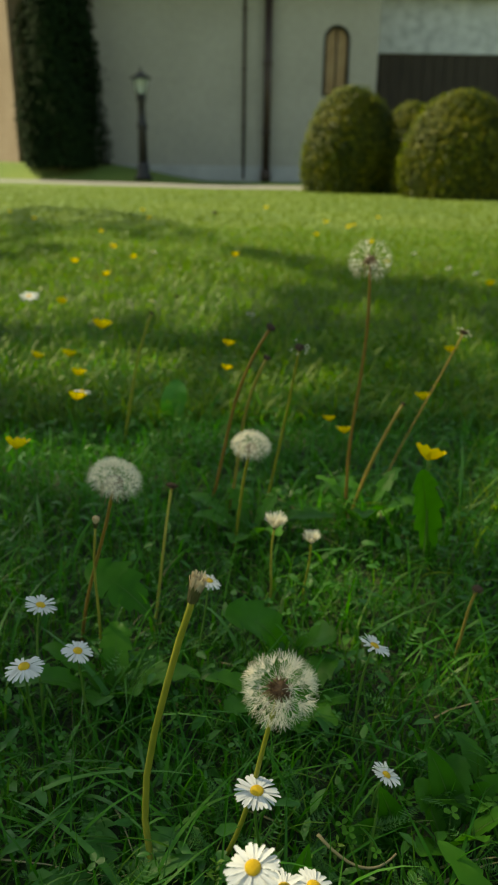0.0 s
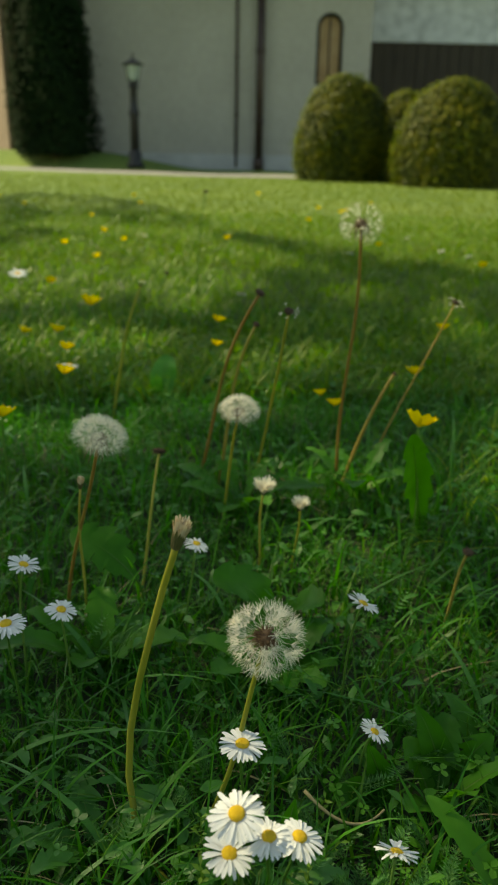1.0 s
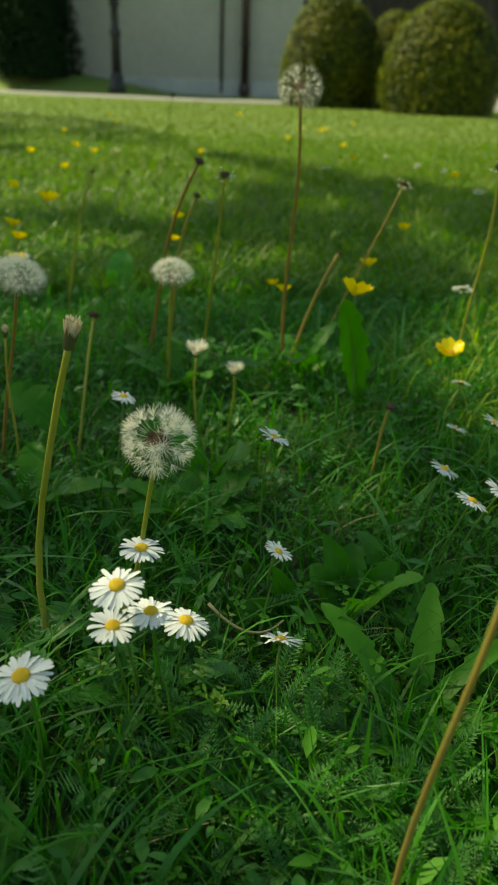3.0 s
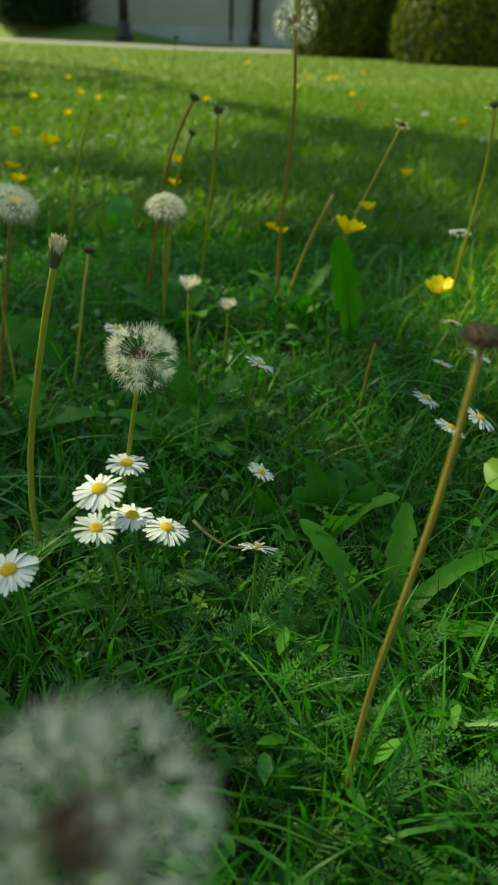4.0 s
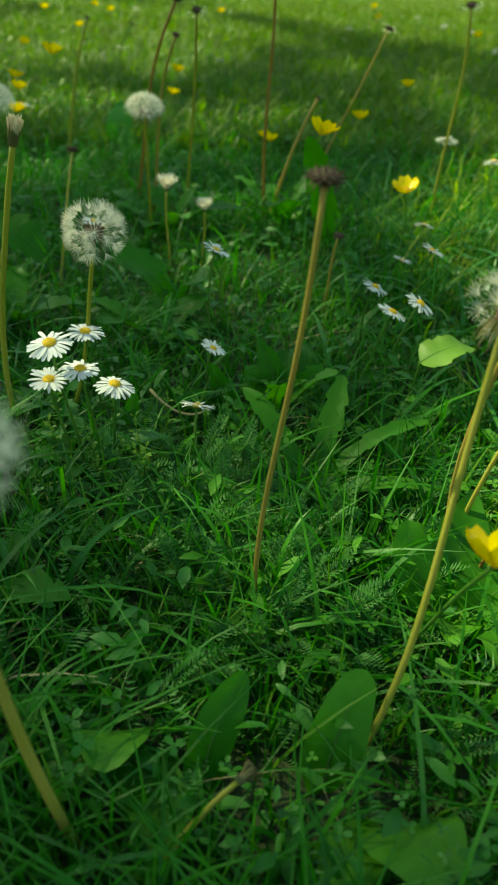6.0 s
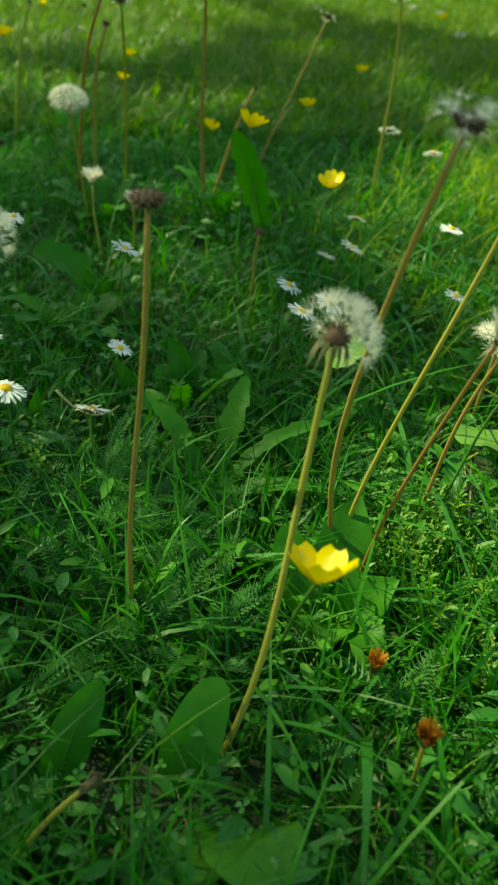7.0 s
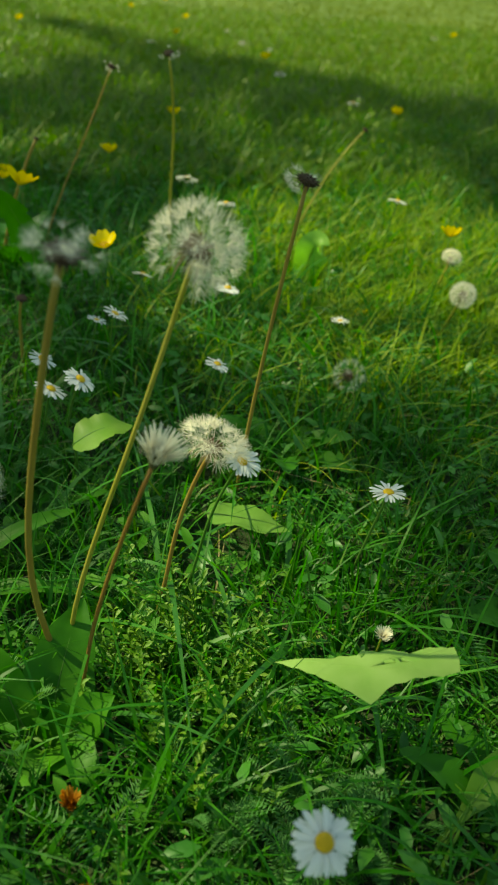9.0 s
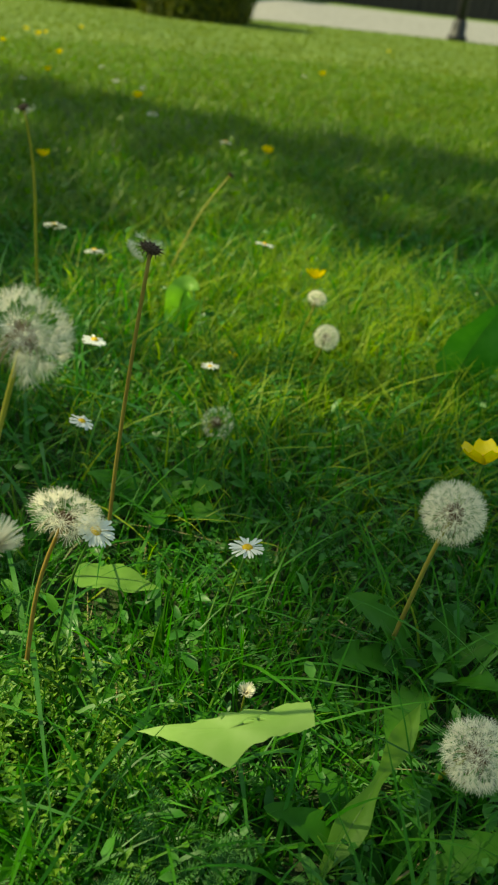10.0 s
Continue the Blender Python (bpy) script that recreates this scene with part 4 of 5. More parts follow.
def seed_ball(seed, keep, count=130, ragged=0.0, hair=0.00011):
    """A globe of seeds, each a thin beak with a parasol of hairs, about a receptacle at the origin."""
    rng = random.Random(seed)
    g, core = Geo(), Geo()
    for i in range(count):
        z = 1 - 2 * (i + 0.5) / count
        a = i * 2.39996 + rng.uniform(-0.15, 0.15)
        r = math.sqrt(1 - z * z)
        d = Vector((r * math.cos(a), r * math.sin(a), z))
        if z < -0.86 or not keep(d.x, d.y, d.z, rng):
            continue
        d = (d + Vector([rng.uniform(-ragged, ragged) for _ in range(3)])).normalized()
        side = d.orthogonal().normalized()
        up = d.cross(side)
        tip = d * rng.uniform(0.0125, 0.0145)
        core.tube([d * 0.0033, d * 0.0066], [0.00042, 0.00020], 4)
        g.add([d * 0.0072 + side * 0.00006, d * 0.0072 - side * 0.00006, tip - side * 0.00005, tip + side * 0.00005], [(0, 1, 2, 3)])
        rays = 15
        for k in range(rays):
            b = 2 * math.pi * (k + rng.uniform(-0.3, 0.3)) / rays
            o = side * math.cos(b) + up * math.sin(b)
            w = (up * math.cos(b) - side * math.sin(b)) * hair
            e = tip + o * rng.uniform(0.0046, 0.0062) + d * rng.uniform(0.0035, 0.0058)
            m = tip + o * 0.0024 + d * 0.0030
            g.add([tip + w, tip - w, m - w, m + w, e - w * 0.5, e + w * 0.5], [(0, 1, 2, 3), (3, 2, 4, 5)])
    return g.mesh("seed_globe", M_PAPPUS, False), core.mesh("achenes", M_SEED, False)


BALLS = {
    "full": seed_ball(1, lambda x, y, z, r: True),
    "gappy": seed_ball(2, lambda x, y, z, r: math.sin(4.1 * x + 1) * math.sin(3.7 * y + 2) + 0.6 * math.sin(5 * z) > -0.45 and z > -0.7, 135, 0.26),
    "dome": seed_ball(3, lambda x, y, z, r: z > 0.22, 210, 0.08),
    "half": seed_ball(4, lambda x, y, z, r: 0.66 * x + 0.75 * z > 0.22 and r.random() < 0.85, 170, 0.2),
    "cup": seed_ball(5, lambda x, y, z, r: z > 0.22 and r.random() < 0.9, 170, 0.16),
    "ghost": seed_ball(8, lambda x, y, z, r: r.random() < 0.8, 60, 0.12, 0.00005),
    "fringe": seed_ball(12, lambda x, y, z, r: z > -0.35 and r.random() < 0.28, 120, 0.35),
    "droop": seed_ball(13, lambda x, y, z, r: z < 0.1 and x > -0.3 and r.random() < 0.85, 120, 0.3, 0.00013),
    "veil": seed_ball(9, lambda x, y, z, r: r.random() < 0.85, 84, 0.12, 0.00008),
    "wisp": seed_ball(6, lambda x, y, z, r: r.random() < 0.14, 110, 0.3),
}
DOT = Geo()
DOT.lathe([(0.0012, -0.0036), (0.0034, -0.0018), (0.0040, 0.0), (0.0034, 0.0020), (0.0016, 0.0034), (0.0002, 0.0037)], 12)
RECEPTACLE = DOT.mesh("receptacle", M_SEED)
DARKDOT = Geo()
DARKDOT.lathe([(0.0022, -0.006), (0.0060, -0.0035), (0.0075, 0.0), (0.0066, 0.0030), (0.0038, 0.0050), (0.0004, 0.0056)], 14)
STUB = Geo()
for k in range(40):
    z = 1 - 1.3 * (k + 0.5) / 40
    a, r = 2.4 * k, math.sqrt(1 - z * z)
    d = Vector((r * math.cos(a), r * math.sin(a), z * 0.75))
    STUB.tube([d * 0.0066, d * 0.0106], [0.0008, 0.0003], 4)
STUBS = STUB.mesh("seed_stubs", M_BALD)
BALDHEAD = DARKDOT.mesh("bald_head", M_BALD)


def bract_ring(count, length, reflex, width, material, name, seed=0):
    """Narrow green bracts round the foot of a head: reflex 0 upright, 1 turned right down."""
    rng, g = random.Random(seed), Geo()
    for k in range(count):
        a = 2 * math.pi * k / count + rng.uniform(-0.1, 0.1)
        o, t = Vector((math.cos(a), math.sin(a), 0)), Vector((-math.sin(a), math.cos(a), 0))
        l = length * rng.uniform(0.8, 1.15)
        pts = []
        for s in (0, 0.35, 0.7, 1.0):
            ang = math.pi / 2 - s * reflex * math.pi * 0.95
            pts.append(o * (0.0026 + l * s * (0.18 + 0.6 * reflex * (1 - 0.35 * s))) + Vector((0, 0, -0.003 + l * s * math.sin(ang) * (1 - 0.3 * reflex))))
        v = []
        for p, w in zip(pts, (1, 1, 0.7, 0.1)):
            v += [p - t * width * w, p + t * width * w]
        g.add(v, [(2 * i, 2 * i + 1, 2 * i + 3, 2 * i + 2) for i in range(3)])
    return g.mesh(name, material)


REFLEXED = bract_ring(14, 0.013, 0.95, 0.0010, M_BRACT, "reflexed_bracts", 1)
DARKBRACTS = bract_ring(13, 0.011, 0.8, 0.0009, M_BALD, "dark_bracts", 6)
UPRIGHT = bract_ring(16, 0.014, 0.0, 0.0016, M_BRACT, "upright_bracts", 2)


def tuft(count, length, spread, material, name, seed):
    rng, g = random.Random(seed), Geo()
    for k in range(count):
        a, q = rng.uniform(0, 6.28), math.sqrt(rng.random())
        o = Vector((math.cos(a), math.sin(a), 0)) * q
        b = o * 0.0028
        e = o * spread + Vector((0, 0, length * rng.uniform(0.75, 1.1)))
        t = Vector((-math.sin(a), math.cos(a), 0)) * 0.0007
        m = (b + e) / 2 + Vector((0, 0, length * 0.12))
        g.add([b - t * 0.6, b + t * 0.6, m + t, m - t, e + t * 0.5, e - t * 0.5], [(0, 1, 2, 3), (3, 2, 4, 5)])
    return g.mesh(name, material)


CREAM_TUFT = tuft(170, 0.0165, 0.0062, M_CREAM, "cream_tuft", 3)
WHITE_TUFT = tuft(190, 0.020, 0.019, M_PAPPUS, "white_tuft", 4)
BROWN_TUFT = tuft(150, 0.011, 0.0085, M_BRACT, "brown_tuft", 6)
ORANGE_TUFT = tuft(110, 0.017, 0.0075, M_ORANGE, "orange_tuft", 5)


def stem_part(path, radius, material, owner, base):
    pts = [p - Vector(base) for p in path]
    n = len(pts) - 1
    rad = [0.84 * radius * (1.15 - 0.25 * i / n) for i in range(n + 1)]
    return part("stem", Geo().tube(pts, rad, 9).mesh("stem", material), owner)


def heading(path, lean):
    return ((path[-1] - path[-3]).normalized() + Vector(lean)).normalized()


def dandelion_clock(base, head, ball, sway=(0, 0, 0), lean=(0, 0, 0), size=1.0, stem=None, spin=0.0, radius=0.0017, label="white dandelion seed head on a pale green stem", face=None, squash=1.0):
    base = (*base, gz(*base) - 0.003)
    t = thing("dandelion_clock", base, label, "dandelion", "dandelion seed heads")
    path = bow(base, head, sway)
    stem_part(path, radius, stem or M_STEM, t, base)
    if face:
        q = turned((0, 0, 0), heading(path, lean)).to_3x3().inverted() @ Vector(face)
        spin = math.atan2(q.y, q.x)
    m = turned(Vector(head) - Vector(base), heading(path, lean), spin, size) @ Matrix.Diagonal((1, 1, squash, 1))
    hub = part("receptacle", RECEPTACLE, t, m)
    tagged(part("involucre", REFLEXED, t, m, "withered turned-down bracts"), kind="stuff")
    tagged(part("seed_globe", BALLS[ball][0], t, m, "white downy parasols"), kind="stuff")
    tagged(part("seed_core", BALLS[ball][1], t, m, "brown seeds"), kind="stuff")
    return t


def bald_dandelion(base, head, sway=(0, 0, 0), lean=(0, 0, 0), size=1.0, stem=None, wisps=True, radius=0.0016, down="wisp"):
    base = (*base, gz(*base) - 0.003)
    t = thing("spent_dandelion", base, "dandelion stem with bare brown head, seeds blown off", "dandelion", "spent dandelions")
    path = bow(base, head, sway)
    stem_part(path, radius, stem or M_STEMRED, t, base)
    m = turned(Vector(head) - Vector(base), heading(path, lean), 1.0, size * 0.78) @ Matrix.Diagonal((1.02, 1.02, 0.62, 1))
    part("head", BALDHEAD, t, m, "dark brown bare receptacle")
    tagged(part("stubble", STUBS, t, m), kind="stuff")
    tagged(part("involucre", DARKBRACTS, t, m), kind="stuff")
    if wisps:
        tagged(part("last_down", BALLS[down][0], t, m, "few last white parasols"), kind="stuff")
    return t


def closed_dandelion(base, head, tuft_mesh, label, sway=(0, 0, 0), lean=(0, 0, 0), size=1.0, stem=None, radius=0.0013, path=None):
    base = (*base, gz(*base) - 0.003)
    t = thing("closed_dandelion", base, label, "dandelion", "closed dandelions")
    path = path or bow(base, head, sway)
    stem_part(path, radius, stem or M_STEM, t, base)
    m = turned(Vector(head) - Vector(base), heading(path, lean), 0.4, size)
    tagged(part("involucre", UPRIGHT, t, m, "upright brown-green bracts"), kind="stuff")
    tagged(part("tuft", tuft_mesh, t, m), kind="stuff")
    return t


def ray_floret(length, width, rise, fall):
    """One narrow white ray of a daisy of unit radius, along x."""
    v = []
    for s, q in ((0.20, 0.45), (0.5, 0.95), (0.8, 1.0), (0.95, 0.7)):
        z = rise * (s - 0.2) - fall * (s - 0.2) ** 2
        v += [(s * length, -width * q, z + 0.012), (s * length, 0, z - 0.012), (s * length, width * q, z + 0.012)]
    v.append((length, 0, rise * 0.8 - fall * 0.68))
    f = []
    for i in range(3):
        f += [(3 * i, 3 * i + 3, 3 * i + 4, 3 * i + 1), (3 * i + 1, 3 * i + 4, 3 * i + 5, 3 * i + 2)]
    f += [(9, 12, 10), (10, 12, 11)]
    return Geo().add(v, f).mesh("ray_floret", M_PETAL)


FLORETS = [ray_floret(1.0, 0.088, 0.10, 0.22), ray_floret(0.92, 0.080, 0.14, 0.30), ray_floret(1.05, 0.092, 0.04, 0.15), ray_floret(0.97, 0.075, 0.20, 0.45)]
PETALS = [(32, 0.0), (27, 9.0), (34, -5.0), (25, 30.0)]     # rays of a head and the degrees by which they rise
dg = Geo().lathe([(0.20, -0.10), (0.29, -0.02), (0.29, 0.05), (0.22, 0.13), (0.11, 0.17), (0.005, 0.18)], 16)
for k in range(90):
    q, a = math.sqrt((k + 0.5) / 90), 2.39996 * k
    x, y = 0.285 * q * math.cos(a), 0.285 * q * math.sin(a)
    z = 0.17 - 0.13 * q * q
    dg.add([(x - 0.02, y, z), (x, y - 0.02, z), (x + 0.02, y, z), (x, y + 0.02, z), (x, y, z + 0.045)], [(0, 1, 4), (1, 2, 4), (2, 3, 4), (3, 0, 4)])
DISC = dg.mesh("daisy_disc", M_DISC)
cg = Geo().lathe([(0.06, -0.26), (0.20, -0.17), (0.27, -0.07)], 12)
for k in range(13):
    a = 2 * math.pi * k / 13
    cg.add([(0.18, -0.06, -0.19), (0.40, -0.05, -0.085), (0.44, 0, -0.08), (0.40, 0.05, -0.085), (0.18, 0.06, -0.19)], [(0, 1, 2, 3, 4)], Matrix.Rotation(a, 4, "Z"))
CALYX = cg.mesh("daisy_calyx", M_STEMG)


def daisy(head, normal=(0, -0.45, 0.9), r=0.0125, kind=0, foot=None, spin=0.0):
    h = Vector(head)
    normal = (0.75 * normal[0], normal[1] + (0.12 if normal[0] >= 0.4 else 0.38), normal[2])
    if foot is None:
        foot = (h.x - 0.022 * normal[0] + 0.006 * math.sin(99 * h.x), h.y - 0.03 * normal[1] + 0.02 + 0.01 * math.sin(77 * h.y))
    base = (foot[0], foot[1], gz(*foot) - 0.003)
    t = thing("daisy", base, "white daisy with yellow centre on a thin stem", "daisy", "daisies")
    n = Vector(normal).normalized()
    neck = h - n * 0.24 * r
    path = [p - Vector(base) for p in bow(base, neck, (-0.012 * n.x, -0.012 * n.y, 0.006))]
    part("stem", Geo().tube(path, [0.0011 - 0.0003 * i / 12 for i in range(13)], 7).mesh("daisy_stem", M_STEMG), t)
    m = turned(h - Vector(base), n, spin + 37 * h.x, r)
    count, rise = PETALS[kind]
    rng = random.Random(int(1e4 * abs(h.x) + 1e3 * h.y))
    for k in range(count):
        turn = 360 * (k + rng.uniform(-0.25, 0.25)) / count
        part("petal", rng.choice(FLORETS), t, m @ pose(0, 0, -0.05 * (k % 2), 0, 0, turn) @ pose(0, 0, 0, rng.uniform(-12, 12), -rise + rng.uniform(-7, 7), 0))
    part("disc", DISC, t, m, "yellow domed centre")
    part("calyx", CALYX, t, m)
    return t


pg = Geo()
pv, pf = [], []
for i in range(7):
    s = i / 6
    w = 0.52 * math.sin(math.pi * min(1, 0.12 + 0.62 * s)) * (1 if s < 0.8 else 1 - 1.6 * (s - 0.8))
    for j in range(5):
        c = (j - 2) / 2
        pv.append((0.12 + 0.95 * s - 0.05 * c * c * s, w * c, 0.95 * s ** 1.15 * 0.80 + 0.12 * c * c * (0.4 + s)))
for i in range(6):
    for j in range(4):
        pf.append((5 * i + j, 5 * i + j + 1, 5 * i + j + 6, 5 * i + j + 5))
BPETAL = pg.add(pv, pf).mesh("buttercup_petal", M_BUTTER)
bc = Geo().lathe([(0.10, -0.05), (0.22, 0.06), (0.20, 0.20), (0.08, 0.30), (0.01, 0.32)], 10)
for k in range(40):
    a, q = 2.39996 * k, 0.12 + 0.22 * math.sqrt(k / 40)
    bc.tube([(q * math.cos(a) * 0.6, q * math.sin(a) * 0.6, 0.1), (q * math.cos(a), q * math.sin(a), 0.42 - 0.3 * q)], [0.012, 0.03], 4)
BCENTRE = bc.mesh("buttercup_stamens", M_DISC)


def buttercup(head, normal=(0, -0.2, 1), r=0.011, foot=None, spin=0.0, label="glossy yellow buttercup with five open petals"):
    h = Vector(head)
    normal = (normal[0], normal[1] + 0.6, normal[2])
    foot = foot or (h.x + 0.012 * math.sin(83 * h.x), h.y + 0.015)
    base = (foot[0], foot[1], gz(*foot) - 0.003)
    t = thing("buttercup", base, label, "buttercup", "buttercups")
    path = [p - Vector(base) for p in bow(base, h, (0.006, 0, 0.004))]
    part("stem", Geo().tube(path, 0.0009, 7).mesh("buttercup_stem", M_STEMG), t)
    for k in range(5):
        part("petal", BPETAL, t, turned(h - Vector(base), normal, spin + 2 * math.pi * k / 5, r))
    part("stamen_cluster", BCENTRE, t, turned(h - Vector(base), normal, spin, r), "golden stamens")
    return t


def leaf_mesh(base, ctrl, tip, width, style, up=(0, 0, 1), n=30, seed=0):
    """One leaf blade along a bowed midrib, relative to its base."""
    rng = random.Random(seed)
    b, c, e, up = Vector((0, 0, 0)), Vector(ctrl) - Vector(base), Vector(tip) - Vector(base), Vector(up)
    length = (e - b).length
    lobes, ph = rng.choice((5, 6, 7)), rng.random()
    fold = 0.10 if style in ("broad", "round") else 0.26
    v, f = [], []
    for i in range(n + 1):
        s = i / n
        p = b * (1 - s) ** 2 + c * 2 * s * (1 - s) + e * s * s
        d = ((c - b) * (1 - s) + (e - c) * s).normalized()
        side = d.cross(up).normalized()
        nor = side.cross(d)
        for sg in (-1, 1):
            back = 0.0
            if style == "toothed":
                env = 0.10 + 0.90 * math.sin(math.pi * s ** 1.5 * 0.93) ** 0.8
                saw = (s * lobes + ph + 0.06 * sg) % 1.0
                w = env * (0.40 + 0.60 * (1 - saw) ** 0.8) * (1 if s < 0.97 else 0.3)
                back = 0.35 * (1 - saw)
            elif style == "lobed":
                saw = (s * lobes + ph + 0.08 * sg) % 1.0
                w = (0.12 + 0.88 * math.sin(math.pi * s ** 1.3 * 0.95) ** 0.8) * (0.66 + 0.34 * (1 - saw)) * (1 if s < 0.97 else 0.4)
                back = 0.2 * (1 - saw)
            elif style == "pinched":
                w = math.sin(math.pi * (0.06 + 0.94 * s)) ** 0.45 * (0.66 + 0.34 * math.cos(2 * math.pi * (2.1 * s - 1.72))) * (1.0 if s < 0.94 else 0.75)
            elif style == "round":
                w = math.sqrt(max(0.0, 1 - (2 * s - 1) ** 2))
            elif style == "broad":
                saw = (s * 5 + 0.3) % 1.0
                w = (math.sin(math.pi * min(1, s ** 0.62)) ** 0.75) * (0.86 + 0.14 * saw)
            else:
                w = math.sin(math.pi * (0.04 + 0.96 * s) ** 0.85) ** 0.85 * (1 + 0.04 * math.sin(23 * s + seed))
            w *= width / 2
            wave = 0.05 * width * math.sin(11 * s + seed + sg)
            q = p + side * sg * w - d * back * w + nor * (fold * w + wave * min(1, 4 * w / width))
            h = p + side * sg * w * 0.5 - d * back * w * 0.4 + nor * (0.6 * fold * w + 0.4 * wave * min(1, 4 * w / width))
            v += [q, h] if sg < 0 else [p, h, q]
        # order across: edge, half, rib, half, edge
    for i in range(n):
        for j in range(4):
            a = 5 * i + j
            f.append((a, a + 1, a + 6, a + 5))
    g = Geo().add([tuple(q) for q in v], f)
    return g


def leaf_plant(name, foot, leaves, label, category, material, group="", rib=M_STEMG, stalk=None):
    """A rosette: each leaf a part with its paler midrib under it. leaves: (ctrl, tip, width, style, up). stalk: where a stalked blade begins."""
    base = Vector((*foot, gz(*foot) - 0.002))
    t = thing(name, base, label, category, group)
    start = Vector(stalk) - base if stalk else Vector((0, 0, 0))
    if stalk:
        part("stalk", Geo().tube(bow((0, 0, 0), start, (0, 0, 0.008)), 0.0011, 7).mesh("leaf_stalk", rib), t)
    for i, (ctrl, tip, width, style, up) in enumerate(leaves):
        seed = int(1000 * abs(tip[0]) + 7 * i)
        lf = part("leaf", leaf_mesh(base + start, ctrl, tip, width, style, up, seed=seed).mesh("leaf", material), t, Matrix.Translation(start))
        c, e = Vector(ctrl) - base - start, Vector(tip) - base - start
        pts = [c * 2 * s * (1 - s) + e * s * s - Vector((0, 0, 0.0004)) for s in [k / 10 for k in range(10)]]
        part("midrib", Geo().tube(pts, [0.0011 * (1 - 0.8 * k / 9) for k in range(10)], 5).mesh("midrib", rib), lf, label="paler midrib")
    return t


def rosette(x, y, count, length, seed, width=0.03, style="toothed", material=None, rise=0.5, name="dandelion_rosette", label="dark green toothed dandelion leaf rosette", category="dandelion"):
    rng = random.Random(seed)
    z = gz(x, y)
    leaves = []
    for k in range(count):
        a = 2 * math.pi * (k + rng.uniform(-0.3, 0.3)) / count
        l = length * rng.uniform(0.7, 1.15)
        el = rise * rng.uniform(0.5, 1.3)
        o = Vector((math.cos(a), math.sin(a), 0))
        tip = Vector((x, y, z)) + o * l * math.cos(el) + Vector((0, 0, l * math.sin(el)))
        ctrl = Vector((x, y, z)) + o * l * 0.42 + Vector((0, 0, l * (0.30 + 0.5 * math.sin(el))))
        leaves.append((tuple(ctrl), tuple(tip), width * rng.uniform(0.8, 1.2), style, (0, 0, 1)))
    return leaf_plant(name, (x, y), leaves, label, category, material or M_DAND, "leaf rosettes")


# ---- dandelions ----
dandelion_clock((-0.018, 0.352), (0.020, 0.332, 0.168), "gappy", (0.012, 0, 0.01), lean=(0.1, -0.3, 0), size=1.08)
dandelion_clock((-0.012, 0.79), (0.005, 0.663, 0.177), "dome", (0.0, 0.0, 0.02), lean=(0, 0.3, 0.5), size=1.06, squash=0.82)
dandelion_clock((-0.150, 0.60), (-0.095, 0.510, 0.207), "dome", (0.0, 0.0, 0.02), lean=(0.15, 0.15, 0.4), stem=M_STEMRED, size=1.12, squash=0.85)
dandelion_clock((0.127, 0.86), (0.123, 0.783, 0.336), "ghost", (0.0, 0.0, 0.02), size=1.22, radius=0.0021, stem=M_STEMRED)
dandelion_clock((0.058, 0.040), (0.050, 0.011, 0.224), "veil", (-0.012, 0, 0.01), size=1.12, radius=0.0023, label="large round dandelion seed head close by")
dandelion_clock((0.173, 0.080), (0.217, 0.141, 0.205), "half", (0.014, 0.004, -0.012), lean=(0.15, 0, 0.1), face=(0.8, 0.6, 0), size=1.0, radius=0.0018, label="half-blown dandelion seed head on a pale stem")
dandelion_clock((0.243, 0.225), (0.308, 0.212, 0.266), "gappy", (-0.016, 0, -0.014), size=1.08, spin=1.2, radius=0.0015)
dandelion_clock((0.294, 0.255), (0.324, 0.246, 0.147), "cup", (-0.008, 0, 0.006), lean=(0.10, 0.15, 0.2), size=1.16, squash=0.68, radius=0.0015, stem=M_STEMRED, label="flat-topped dandelion seed head with seeds missing")
dandelion_clock((0.528, 0.235), (0.536, 0.214, 0.153), "full", (0, 0, 0.01), size=1.0, stem=M_STEMRED, spin=0.8)
dandelion_clock((0.520, 0.145), (0.516, 0.116, 0.076), "full", (0, 0, 0.01), size=1.0, spin=2.0)
dandelion_clock((0.612, 0.635), (0.622, 0.610, 0.085), "full", (0, 0, 0.01), size=0.75, spin=2.4)
dandelion_clock((0.650, 0.755), (0.660, 0.740, 0.075), "dome", (0, 0, 0.01), size=0.7, spin=0.4)
dandelion_clock((0.470, 0.54), (0.478, 0.500, 0.052), "ghost", (0, 0, 0.01), size=0.85, spin=2.2)

bald_dandelion((0.127, 0.166), (0.1455, 0.152, 0.252), (-0.004, 0, 0.01), radius=0.0015, wisps=False)
bald_dandelion((0.246, 0.222), (0.259, 0.165, 0.280), (-0.034, 0, 0.02), radius=0.0018, down="fringe")
bald_dandelion((-0.045, 0.88), (0.025, 0.790, 0.265), (-0.016, 0, 0.02), wisps=False, size=0.8, radius=0.0022)
bald_dandelion((-0.020, 0.87), (0.022, 0.800, 0.230), (-0.012, 0, 0.02), wisps=False, size=0.6, radius=0.0022)
bald_dandelion((0.022, 0.86), (0.051, 0.722, 0.260), (0.006, 0, 0.02), stem=M_STEM, size=0.7, radius=0.0018)
bald_dandelion((0.130, 0.86), (0.184, 0.852, 0.164), (-0.008, 0, 0.01), wisps=False, size=0.45, radius=0.0024)
bald_dandelion((0.184, 0.565), (0.193, 0.548, 0.100), (0.0, 0, 0.01), size=0.7, wisps=False)
bald_dandelion((-0.085, 0.61), (-0.069, 0.665, 0.138), (0.0, 0, 0.01), size=0.9, stem=M_STEM, wisps=False)
